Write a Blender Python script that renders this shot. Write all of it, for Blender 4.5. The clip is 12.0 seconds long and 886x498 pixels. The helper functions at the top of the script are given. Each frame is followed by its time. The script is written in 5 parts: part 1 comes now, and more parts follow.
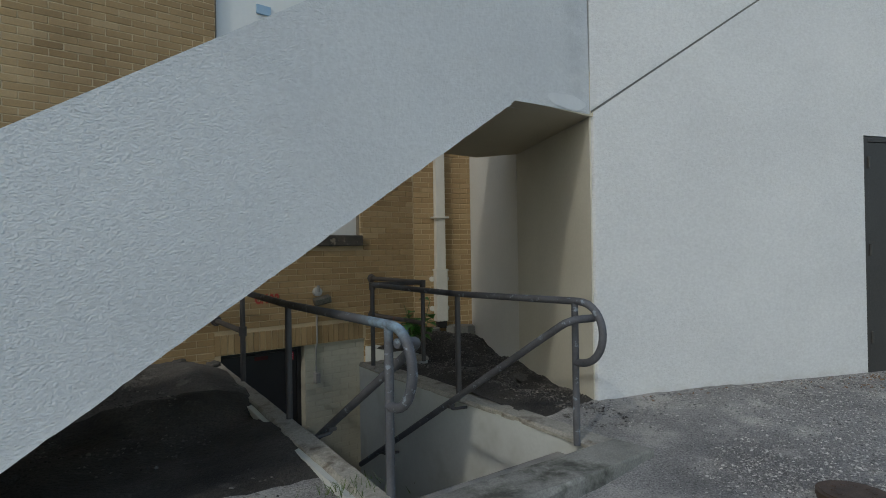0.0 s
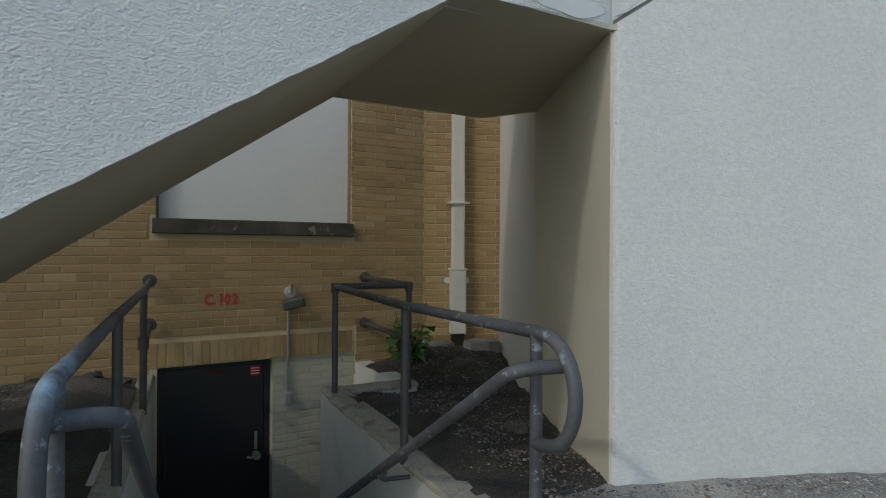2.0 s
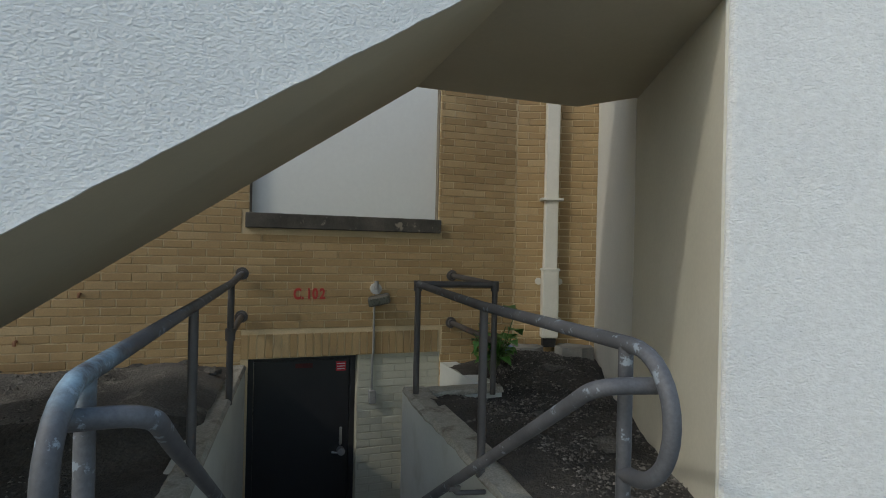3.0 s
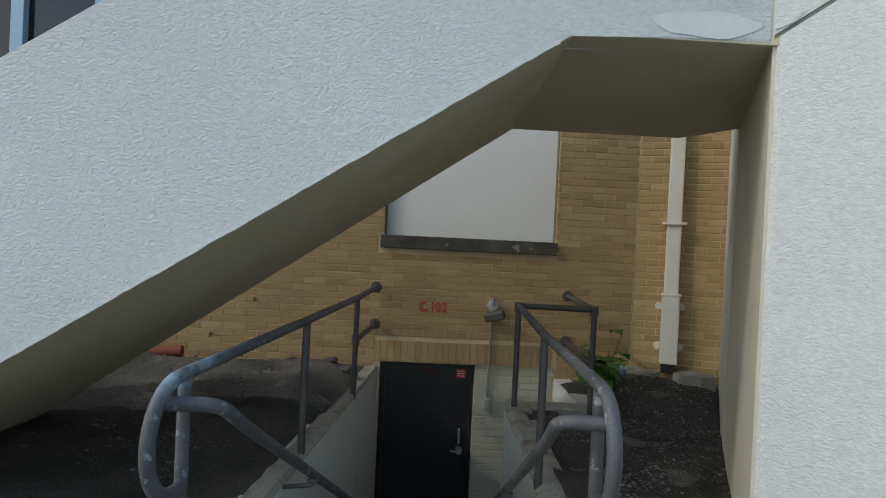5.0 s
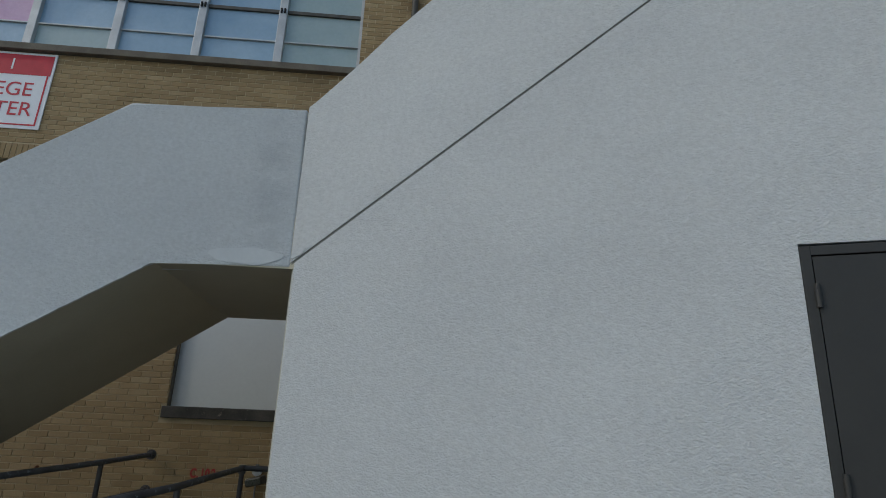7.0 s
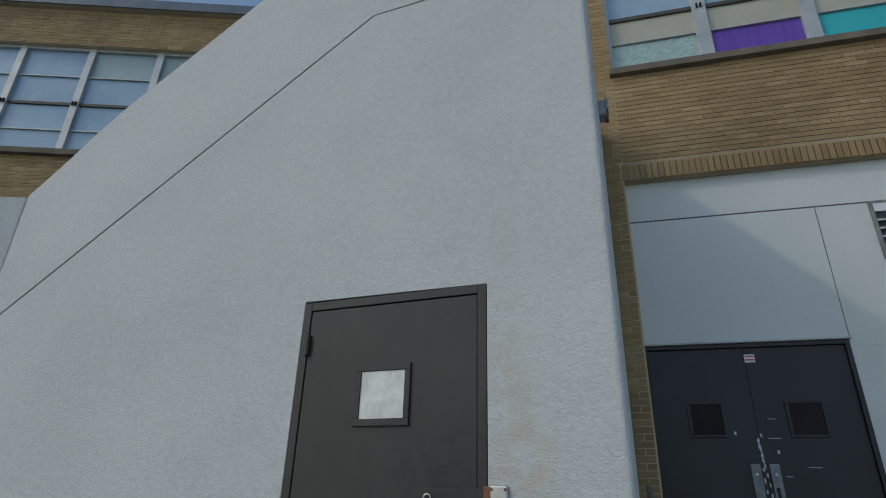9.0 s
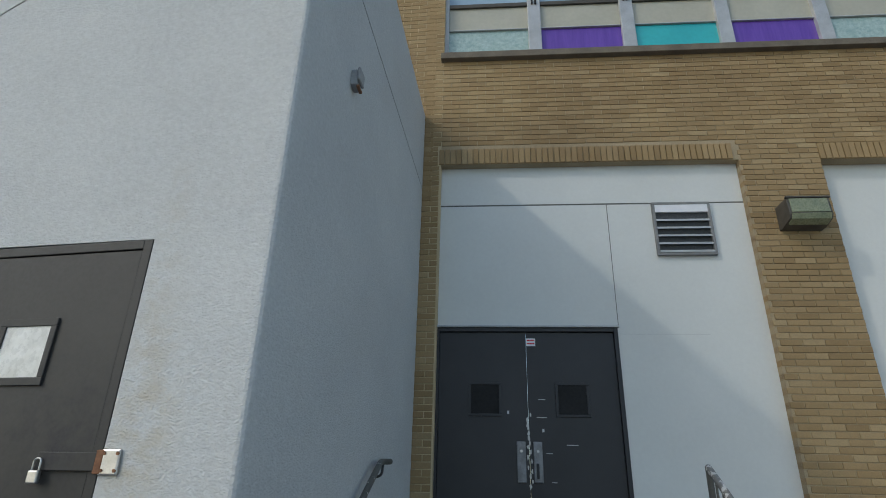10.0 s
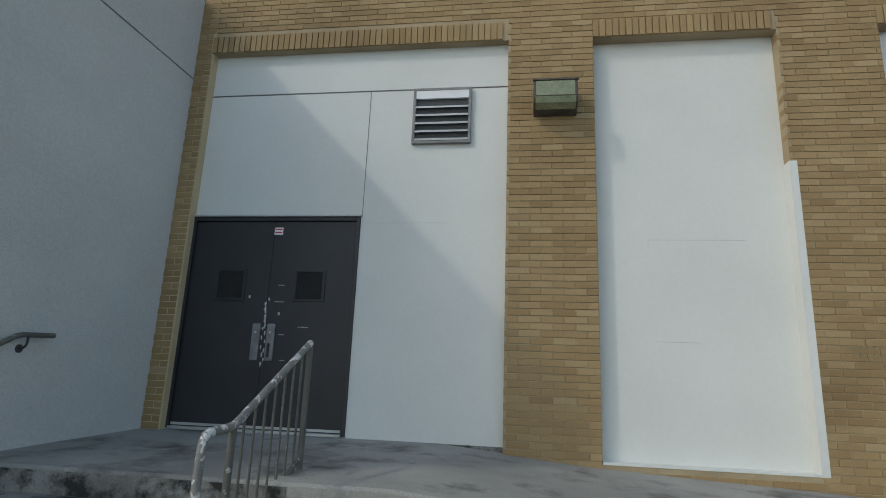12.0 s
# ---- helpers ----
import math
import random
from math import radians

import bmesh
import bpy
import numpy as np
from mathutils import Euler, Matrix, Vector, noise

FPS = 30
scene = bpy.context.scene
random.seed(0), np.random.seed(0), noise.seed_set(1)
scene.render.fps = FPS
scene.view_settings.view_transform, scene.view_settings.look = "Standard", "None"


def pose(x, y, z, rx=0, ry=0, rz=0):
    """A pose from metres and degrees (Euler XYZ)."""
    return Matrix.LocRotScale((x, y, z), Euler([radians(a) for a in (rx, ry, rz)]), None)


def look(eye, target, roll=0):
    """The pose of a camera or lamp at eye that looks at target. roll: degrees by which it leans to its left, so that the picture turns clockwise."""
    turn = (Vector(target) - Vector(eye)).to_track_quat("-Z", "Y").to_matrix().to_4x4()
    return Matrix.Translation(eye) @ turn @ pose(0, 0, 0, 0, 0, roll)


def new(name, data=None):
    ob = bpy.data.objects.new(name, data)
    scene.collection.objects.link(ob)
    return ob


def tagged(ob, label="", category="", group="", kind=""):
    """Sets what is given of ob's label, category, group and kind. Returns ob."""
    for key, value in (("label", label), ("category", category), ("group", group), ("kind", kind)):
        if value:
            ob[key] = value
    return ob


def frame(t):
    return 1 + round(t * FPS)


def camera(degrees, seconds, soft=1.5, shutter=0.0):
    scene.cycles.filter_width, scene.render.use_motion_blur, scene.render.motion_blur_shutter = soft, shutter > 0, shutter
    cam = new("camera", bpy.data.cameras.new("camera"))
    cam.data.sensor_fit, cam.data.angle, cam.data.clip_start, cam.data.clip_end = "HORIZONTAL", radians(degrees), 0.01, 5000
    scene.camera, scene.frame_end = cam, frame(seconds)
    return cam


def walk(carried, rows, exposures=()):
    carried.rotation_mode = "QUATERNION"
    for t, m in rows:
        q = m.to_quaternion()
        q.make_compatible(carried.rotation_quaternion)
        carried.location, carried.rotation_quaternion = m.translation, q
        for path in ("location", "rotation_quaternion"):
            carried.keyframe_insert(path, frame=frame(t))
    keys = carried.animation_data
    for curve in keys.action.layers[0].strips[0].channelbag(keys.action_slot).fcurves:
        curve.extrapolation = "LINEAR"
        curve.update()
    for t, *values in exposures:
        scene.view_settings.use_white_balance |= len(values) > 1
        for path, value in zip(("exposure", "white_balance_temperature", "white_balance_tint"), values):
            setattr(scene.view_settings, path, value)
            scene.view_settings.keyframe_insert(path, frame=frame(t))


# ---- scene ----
cam = camera(75.3, 12.0, soft=0.95)
PATH = [
    (0, (-5.163, -4.008, 1.582), (-4.622, -2.082, 1.594), -0.9),
    (0.5, (-4.742, -3.599, 1.586), (-4.317, -1.644, 1.595), -0.6),
    (1, (-4.374, -3.236, 1.579), (-4.047, -1.263, 1.59), -0.3),
    (1.5, (-4.095, -2.91, 1.56), (-3.804, -0.931, 1.564), -0.2),
    (2, (-3.886, -2.707, 1.548), (-3.703, -0.715, 1.553), 0.3),
    (2.5, (-3.812, -2.562, 1.532), (-3.777, -0.563, 1.534), 0.7),
    (3, (-3.787, -2.482, 1.532), (-3.947, -0.488, 1.532), 1.3),
    (3.5, (-3.764, -2.484, 1.529), (-4.158, -0.523, 1.524), 1.9),
    (3.7, (-3.754, -2.489, 1.522), (-4.241, -0.549, 1.521), 2.3),
    (5.3, (-2.871, -2.782, 1.757), (-3.643, -0.937, 1.745), 2.7),
    (5.5, (-2.675, -2.769, 1.77), (-3.376, -0.895, 1.762), 2.5),
    (6, (-2.02, -2.841, 1.775), (-2.646, -0.942, 1.805), 1.9),
    (6.5, (-1.354, -2.908, 1.739), (-2.013, -1.042, 2.026), 1.8),
    (7, (-0.626, -2.938, 1.732), (-1.315, -1.153, 2.314), 2.4),
    (7.2, (-0.345, -2.924, 1.733), (-1.043, -1.166, 2.381), 2.7),
    (8.8, (1.596, -2.572, 1.565), (0.921, -0.914, 2.458), 1.8),
    (9, (1.834, -2.49, 1.579), (1.145, -0.803, 2.403), 1.6),
    (9.5, (2.427, -2.347, 1.575), (1.937, -0.57, 2.35), 1.8),
    (10, (2.835, -2.081, 1.538), (2.461, -0.28, 2.324), 1.4),
    (10.5, (3.44, -1.872, 1.559), (3.053, -0.074, 2.346), 1.5),
    (11, (4.177, -1.664, 1.476), (3.75, 0.161, 2.172), 1.8),
    (11.5, (5.012, -1.548, 1.494), (4.533, 0.326, 2.003), 2.0),
    (12, (5.836, -1.398, 1.498), (5.316, 0.479, 1.955), 2.3),
]
EXPOSURES = [(t, ev, kelvin, 5) for t, ev, kelvin in (
    (0.0, -0.12, 6820), (1.0, -0.10, 6820), (2.0, 0.02, 6880), (2.7, 0.20, 6960), (3.7, 0.50, 7020), (4.5, 0.47, 7020), (5.5, 0.25, 7020),
    (6.2, -0.07, 6860), (7.0, -0.50, 6620), (8.0, -0.55, 6600), (8.8, -0.53, 6620), (9.5, -0.31, 6700), (10.0, -0.10, 6820), (10.5, 0.14, 6960),
    (11.2, 0.16, 7080), (12.0, 0.02, 7160))]
walk(cam, [(t, look(e, g, r)) for t, e, g, r in PATH], EXPOSURES)

# ---- light: hazy sun over the camera's left shoulder, bright sky ----
SUN_TO = Vector((-1.0, -1.0, 1.08)).normalized()
world = bpy.data.worlds.new("world")
scene.world = world
world.use_nodes = True
wn = world.node_tree
sky = wn.nodes.new("ShaderNodeTexSky")
sky.sky_type = "NISHITA"
sky.sun_disc = False
sky.sun_elevation = math.asin(SUN_TO.z)
sky.sun_rotation = math.atan2(SUN_TO.x, SUN_TO.y)
sky.air_density, sky.dust_density, sky.ozone_density = 1.0, 1.0, 0.9
wn.nodes["Background"].inputs["Strength"].default_value = 0.19
wn.links.new(sky.outputs[0], wn.nodes["Background"].inputs["Color"])
sun_data = bpy.data.lights.new("sun", "SUN")
sun_data.energy, sun_data.angle, sun_data.color = 0.60, radians(1.8), (1.0, 0.97, 0.92)
sun = new("sun", sun_data)
sun.matrix_world = look((-20, -20, 22), (0, 0, 0))


# ---- materials ----
def node_mat(name):
    m = bpy.data.materials.new(name)
    m.use_nodes = True
    nt = m.node_tree
    return m, nt, nt.nodes["Principled BSDF"]


def noise_node(nt, vec, scale, detail=4.0, rough=0.55):
    n = nt.nodes.new("ShaderNodeTexNoise")
    n.inputs["Scale"].default_value = scale
    n.inputs["Detail"].default_value = detail
    n.inputs["Roughness"].default_value = rough
    nt.links.new(vec, n.inputs["Vector"])
    return n.outputs["Fac"]


def ramp_node(nt, fac, stops):
    r = nt.nodes.new("ShaderNodeValToRGB")
    el = r.color_ramp.elements
    while len(el) < len(stops):
        el.new(0.5)
    for e, (at, c) in zip(el, stops):
        e.position, e.color = at, (*c, 1)
    nt.links.new(fac, r.inputs["Fac"])
    return r.outputs["Color"]


def mix_node(nt, fac, a, b, mode="MIX"):
    m = nt.nodes.new("ShaderNodeMix")
    m.data_type, m.blend_type = "RGBA", mode
    for sock, v in ((m.inputs[0], fac), (m.inputs[6], a), (m.inputs[7], b)):
        if isinstance(v, (int, float)):
            sock.default_value = v
        elif isinstance(v, tuple):
            sock.default_value = (*v, 1)
        else:
            nt.links.new(v, sock)
    return m.outputs[2]


def surf(name, c1, c2, big=1.5, fine=60.0, rough=0.85, metal=0.0, bump=0.3, bump_scale=None, depth=0.004,
         spots=None, spot_scale=6.0, spot_range=(0.6, 0.7), pick="", stretch=(1, 1, 1), grain=0.12, stains=(), lumps=0.0):
    """A procedural surface: two tones at a large scale, grain at a small one, optional spots, fine relief."""
    m, nt, bsdf = node_mat(name)
    tc = nt.nodes.new("ShaderNodeTexCoord")
    mp = nt.nodes.new("ShaderNodeMapping")
    mp.inputs["Scale"].default_value = stretch
    nt.links.new(tc.outputs["Object"], mp.inputs["Vector"])
    vec = mp.outputs[0]
    if pick:
        src = nt.nodes.new("ShaderNodeObjectInfo" if pick == "object" else "ShaderNodeNewGeometry")
        rnd = src.outputs["Random"] if pick == "object" else src.outputs["Random Per Island"]
        add = nt.nodes.new("ShaderNodeVectorMath")
        add.operation = "ADD"
        sc = nt.nodes.new("ShaderNodeMath")
        sc.operation = "MULTIPLY"
        sc.inputs[1].default_value = 37.0
        nt.links.new(rnd, sc.inputs[0])
        nt.links.new(vec, add.inputs[0])
        nt.links.new(sc.outputs[0], add.inputs[1])
        gvec = add.outputs[0]
    else:
        gvec = vec
    if pick and isinstance(c1, list):
        col = ramp_node(nt, rnd, c1)
    else:
        col = ramp_node(nt, noise_node(nt, vec, big, 5), [(0.32, c1), (0.68, c2)])
    if pick and isinstance(c1, list) and c2:
        col = mix_node(nt, ramp_node(nt, noise_node(nt, vec, big, 4), [(0.42, (0, 0, 0)), (0.7, (0.75, 0.75, 0.75))]), col, c2, "MULTIPLY")
    g = noise_node(nt, gvec, fine, 3, 0.6)
    col = mix_node(nt, 1.0, col, ramp_node(nt, g, [(0.25, (1 - grain,) * 3), (0.75, (1 + grain,) * 3)]), "MULTIPLY")
    if spots:
        f = ramp_node(nt, noise_node(nt, vec, spot_scale, 6, 0.65), [(spot_range[0], (0, 0, 0)), (spot_range[1], (1, 1, 1))])
        col = mix_node(nt, f, col, spots)
    for at, size, tone, amount in stains:
        sm = nt.nodes.new("ShaderNodeMapping")
        sm.vector_type = "TEXTURE"
        sm.inputs["Location"].default_value, sm.inputs["Scale"].default_value = at, size
        nt.links.new(tc.outputs["Object"], sm.inputs["Vector"])
        ln = nt.nodes.new("ShaderNodeVectorMath")
        ln.operation = "LENGTH"
        nt.links.new(sm.outputs[0], ln.inputs[0])
        reach = ramp_node(nt, ln.outputs["Value"], [(0.2, (amount,) * 3), (1.0, (0, 0, 0))])
        blot = ramp_node(nt, noise_node(nt, vec, 7.0, 6, 0.7), [(0.40, (0, 0, 0)), (0.66, (1, 1, 1))])
        col = mix_node(nt, mix_node(nt, 1.0, reach, blot, "MULTIPLY"), col, tone)
    nt.links.new(col, bsdf.inputs["Base Color"])
    bsdf.inputs["Metallic"].default_value = metal
    rr = ramp_node(nt, g, [(0.3, (max(rough - 0.1, 0.02),) * 3), (0.7, (min(rough + 0.08, 1),) * 3)])
    nt.links.new(rr, bsdf.inputs["Roughness"])
    if bump:
        b = nt.nodes.new("ShaderNodeBump")
        b.inputs["Strength"].default_value = bump
        b.inputs["Distance"].default_value = depth
        h = noise_node(nt, gvec, bump_scale or fine, 4, 0.6)
        if lumps:
            vo = nt.nodes.new("ShaderNodeTexVoronoi")
            vo.feature, vo.inputs["Scale"].default_value = "SMOOTH_F1", lumps
            wv = nt.nodes.new("ShaderNodeVectorMath")
            wv.operation = "MULTIPLY_ADD"
            wn_ = nt.nodes.new("ShaderNodeTexNoise")
            wn_.inputs["Scale"].default_value = lumps * 0.35
            nt.links.new(vec, wn_.inputs["Vector"])
            nt.links.new(wn_.outputs["Color"], wv.inputs[0])
            wv.inputs[1].default_value = (0.03, 0.03, 0.03)
            nt.links.new(vec, wv.inputs[2])
            nt.links.new(wv.outputs[0], vo.inputs["Vector"])
            ad = nt.nodes.new("ShaderNodeMath")
            ad.operation = "SUBTRACT"
            nt.links.new(h, ad.inputs[0])
            nt.links.new(vo.outputs["Distance"], ad.inputs[1])
            h = ad.outputs[0]
        nt.links.new(h, b.inputs["Height"])
        nt.links.new(b.outputs[0], bsdf.inputs["Normal"])
    return m


BRICK_STOPS = [(0.0, (0.285, 0.190, 0.088)), (0.15, (0.322, 0.218, 0.103)), (0.5, (0.35, 0.240, 0.116)),
               (0.88, (0.385, 0.270, 0.136)), (1.0, (0.42, 0.308, 0.165))]
STUCCO = surf("white_stucco", (0.565, 0.58, 0.58), (0.63, 0.645, 0.64), 0.9, 45, 0.9, bump=0.78, bump_scale=115, depth=0.0055, grain=0.10, lumps=85.0, stretch=(0.8, 0.8, 1.2),
              stains=[((1.18, 0.02, 1.55), (0.22, 0.3, 1.0), (0.50, 0.44, 0.33), 0.75), ((1.12, 0.02, 2.5), (0.10, 0.3, 0.7), (0.50, 0.45, 0.36), 0.5),
                      ((-2.98, -0.05, 3.2), (0.16, 0.25, 0.75), (0.44, 0.46, 0.47), 0.75), ((1.56, 0.02, 0.6), (0.16, 0.2, 0.9), (0.46, 0.43, 0.36), 0.6),
                      ((-0.9, 0.02, 0.40), (2.2, 0.3, 0.10), (0.40, 0.38, 0.33), 0.6)])
PLASTER = surf("painted_white_panel", (0.67, 0.685, 0.66), (0.735, 0.75, 0.725), 0.7, 25, 0.75, bump=0.12, bump_scale=30, grain=0.025)
# stair underside: cream with its shade mixed into the tone; the eaves share it
SOFFIT = surf("shade_toned_cream", (0.45, 0.410, 0.305), (0.52, 0.475, 0.36), 1.1, 40, 0.85, bump=0.25, bump_scale=50, grain=0.04)
ENDWALL = surf("shade_toned_off_white", (0.47, 0.455, 0.385), (0.545, 0.53, 0.455), 1.1, 40, 0.85, bump=0.35, bump_scale=60, grain=0.05)
WELLPAINT = surf("grey_white_wall_paint", (0.45, 0.47, 0.445), (0.525, 0.545, 0.515), 1.4, 40, 0.8, bump=0.35, bump_scale=50, grain=0.05,
                 spots=(0.36, 0.36, 0.32), spot_scale=2.5, spot_range=(0.55, 0.8))
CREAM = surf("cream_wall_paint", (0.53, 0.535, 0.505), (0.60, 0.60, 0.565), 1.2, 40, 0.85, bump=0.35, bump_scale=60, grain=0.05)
PATCH = surf("white_patch_plaster", (0.60, 0.615, 0.615), (0.655, 0.67, 0.665), 4, 40, 0.8, bump=0.2, grain=0.03)
GROOVE = surf("grey_joint_sealant", (0.10, 0.10, 0.09), (0.17, 0.17, 0.155), 3, 40, 0.7, grain=0.1)
# facade mortar: tone raised to make up for light the wall lacks
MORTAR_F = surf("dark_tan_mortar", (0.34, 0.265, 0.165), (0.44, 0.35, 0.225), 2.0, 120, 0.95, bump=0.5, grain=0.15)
MORTAR = surf("tan_mortar", (0.50, 0.40, 0.245), (0.60, 0.485, 0.31), 2.0, 120, 0.95, bump=0.5, grain=0.15)
BRICK_J = surf("yellow_brick_run", BRICK_STOPS, (0.66, 0.62, 0.60), 0.9, 70, 0.85, bump=0.45, bump_scale=110, depth=0.003, pick="island", grain=0.14)
BRICK_O = surf("yellow_brick_piece", BRICK_STOPS, (0.66, 0.62, 0.60), 0.9, 70, 0.85, bump=0.45, bump_scale=110, depth=0.003, pick="object", grain=0.14)
BRICK_P = surf("cream_painted_brick", (0.42, 0.41, 0.335), (0.49, 0.475, 0.39), 1.5, 60, 0.7, bump=0.35, bump_scale=90, grain=0.06)
ASPHALT = surf("worn_asphalt", (0.165, 0.161, 0.155), (0.33, 0.32, 0.30), 1.1, 85, 0.92, bump=1.0, bump_scale=70, depth=0.02,
               spots=(0.50, 0.475, 0.42), spot_scale=2.2, spot_range=(0.5, 0.75), grain=0.7)
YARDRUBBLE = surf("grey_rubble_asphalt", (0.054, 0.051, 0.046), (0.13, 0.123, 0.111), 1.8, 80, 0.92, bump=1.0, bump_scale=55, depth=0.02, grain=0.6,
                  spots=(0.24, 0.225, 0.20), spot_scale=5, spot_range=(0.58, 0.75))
HAIRLINE = surf("grey_hairline", (0.45, 0.46, 0.45), (0.53, 0.54, 0.53), 6, 60, 0.8, bump=0)
SHADED_SOIL = surf("shade_darkened_soil", (0.021, 0.0195, 0.0175), (0.070, 0.064, 0.056), 2.0, 60, 0.9, bump=1.0, bump_scale=45, depth=0.03, grain=0.6,
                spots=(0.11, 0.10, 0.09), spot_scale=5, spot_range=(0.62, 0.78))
CONCRETE = surf("weathered_concrete", (0.17, 0.168, 0.152), (0.29, 0.283, 0.258), 2.0, 90, 0.9, bump=0.6, bump_scale=70, depth=0.006,
                spots=(0.09, 0.088, 0.078), spot_scale=3.5, spot_range=(0.58, 0.72), grain=0.2)
RUSTCONC = surf("stained_concrete_edge", (0.235, 0.225, 0.19), (0.41, 0.395, 0.345), 6.0, 90, 0.9, bump=0.6, bump_scale=60, depth=0.008,
                spots=(0.14, 0.122, 0.098), spot_scale=6, spot_range=(0.50, 0.66), grain=0.3)
STEPDARK = surf("mouldy_concrete", (0.15, 0.15, 0.14), (0.30, 0.30, 0.28), 3.0, 90, 0.9, bump=0.6, bump_scale=70, depth=0.006,
                spots=(0.03, 0.03, 0.028), spot_scale=5, spot_range=(0.45, 0.60), grain=0.25)
STEPDARK_LIGHT = surf("mossy_grey_concrete", (0.16, 0.16, 0.14), (0.28, 0.275, 0.245), 3.0, 80, 0.92, bump=0.7, bump_scale=60, depth=0.008,
                         spots=(0.07, 0.07, 0.055), spot_scale=4, spot_range=(0.50, 0.66), grain=0.3)
PAVE = surf("pale_worn_concrete", (0.24, 0.238, 0.22), (0.38, 0.375, 0.345), 0.9, 80, 0.88, bump=0.4, bump_scale=70, depth=0.005,
            spots=(0.11, 0.108, 0.10), spot_scale=1.3, spot_range=(0.52, 0.66), grain=0.2)
RAIL = surf("grey_pipe_paint", (0.048, 0.050, 0.056), (0.098, 0.102, 0.114), 5.0, 90, 0.62, stains=[((-4.64, -1.33, 1.27), (0.16, 0.22, 0.12), (0.30, 0.45, 0.56), 1.0), ((-4.72, -1.15, 1.28), (0.14, 0.22, 0.08), (0.30, 0.45, 0.56), 0.8)], bump=0.25, bump_scale=120, depth=0.002,
            spots=(0.20, 0.235, 0.27), spot_scale=17, spot_range=(0.60, 0.64), grain=0.25)
RAILDARK = surf("dark_pipe_paint", (0.045, 0.043, 0.045), (0.075, 0.07, 0.07), 5.0, 90, 0.5, bump=0.25, bump_scale=120, depth=0.002,
                spots=(0.12, 0.05, 0.03), spot_scale=11, spot_range=(0.64, 0.72), grain=0.15)
RAILPEEL = surf("peeling_pipe_paint", (0.13, 0.13, 0.125), (0.22, 0.22, 0.21), 5.0, 90, 0.6, bump=0.5, bump_scale=60, depth=0.003,
                spots=(0.62, 0.62, 0.60), spot_scale=16, spot_range=(0.53, 0.57), grain=0.2)
DOORDARK = surf("black_door_paint", (0.012, 0.012, 0.014), (0.020, 0.020, 0.022), 2.0, 60, 0.5, bump=0.08, grain=0.1)
DOORGREY = surf("grey_door_paint", (0.026, 0.0255, 0.024), (0.043, 0.0415, 0.038), 1.2, 50, 0.58, bump=0.10, bump_scale=30, grain=0.08,
                stains=[((0.78, 0.02, 1.72), (0.42, 0.3, 0.42), (0.013, 0.014, 0.021), 0.85), ((0.2, 0.02, 1.3), (0.3, 0.3, 0.5), (0.05, 0.046, 0.04), 0.5)])
DOORSLATE = surf("slate_door_paint", (0.019, 0.020, 0.024), (0.028, 0.029, 0.034), 1.6, 50, 0.5, bump=0.08, bump_scale=30, grain=0.06,
                 spots=(0.35, 0.35, 0.34), spot_scale=12, spot_range=(0.79, 0.80))
SILL = surf("blackened_stone_sill", (0.045, 0.042, 0.036), (0.10, 0.09, 0.075), 6, 80, 0.9, bump=0.6, depth=0.006,
            spots=(0.26, 0.23, 0.18), spot_scale=5, spot_range=(0.62, 0.66), grain=0.3)
SILLBROWN = surf("brown_stone_sill", (0.13, 0.11, 0.085), (0.20, 0.17, 0.13), 4, 80, 0.9, bump=0.4, grain=0.2)
ALU = surf("weathered_aluminium", (0.42, 0.43, 0.43), (0.56, 0.57, 0.57), 4, 70, 0.5, metal=0.35, bump=0.1, grain=0.10)
STEEL = surf("bare_steel", (0.45, 0.45, 0.45), (0.60, 0.60, 0.60), 12, 120, 0.38, metal=0.9, bump=0.1, grain=0.1)
DULL = surf("dull_worn_metal", (0.17, 0.175, 0.185), (0.28, 0.285, 0.30), 14, 120, 0.5, metal=0.4, bump=0.1, grain=0.2)
GREYBOX = surf("grey_fixture_paint", (0.20, 0.20, 0.20), (0.28, 0.28, 0.27), 10, 80, 0.6, bump=0.1, grain=0.1)
RUST = surf("rusted_steel", (0.16, 0.07, 0.035), (0.30, 0.15, 0.08), 14, 120, 0.85, bump=0.5, grain=0.25)
PIPEWHITE = surf("off_white_pipe_paint", (0.56, 0.55, 0.49), (0.64, 0.63, 0.57), 2.5, 60, 0.55, bump=0.1, grain=0.05,
                 spots=(0.28, 0.24, 0.18), spot_scale=7, spot_range=(0.70, 0.78))
BLACK = surf("black_void", (0.008, 0.008, 0.008), (0.014, 0.014, 0.014), 3, 40, 0.8, bump=0, grain=0.1)
RED = surf("red_sign_paint", (0.52, 0.016, 0.035), (0.60, 0.025, 0.045), 8, 90, 0.6, bump=0.05, grain=0.08)
WHITEPAINT = surf("white_sign_paint", (0.80, 0.80, 0.82), (0.85, 0.85, 0.87), 5, 60, 0.5, bump=0.03, grain=0.03)
LENSGREEN = surf("yellowed_lens", (0.20, 0.23, 0.15), (0.30, 0.32, 0.20), 6, 60, 0.3, bump=0.05, grain=0.1)
LAMPGREY = surf("brown_lamp_housing", (0.06, 0.055, 0.045), (0.10, 0.09, 0.075), 8, 80, 0.6, bump=0.1, grain=0.15)
FASCIA = surf("blue_grey_fascia", (0.10, 0.13, 0.17), (0.16, 0.19, 0.23), 3, 60, 0.5, metal=0.2, bump=0.05, grain=0.08)
BLIND_BLUE = surf("pale_blue_blind", (0.20, 0.34, 0.48), (0.34, 0.48, 0.60), 1.1, 20, 0.6, bump=0.05, grain=0.05)
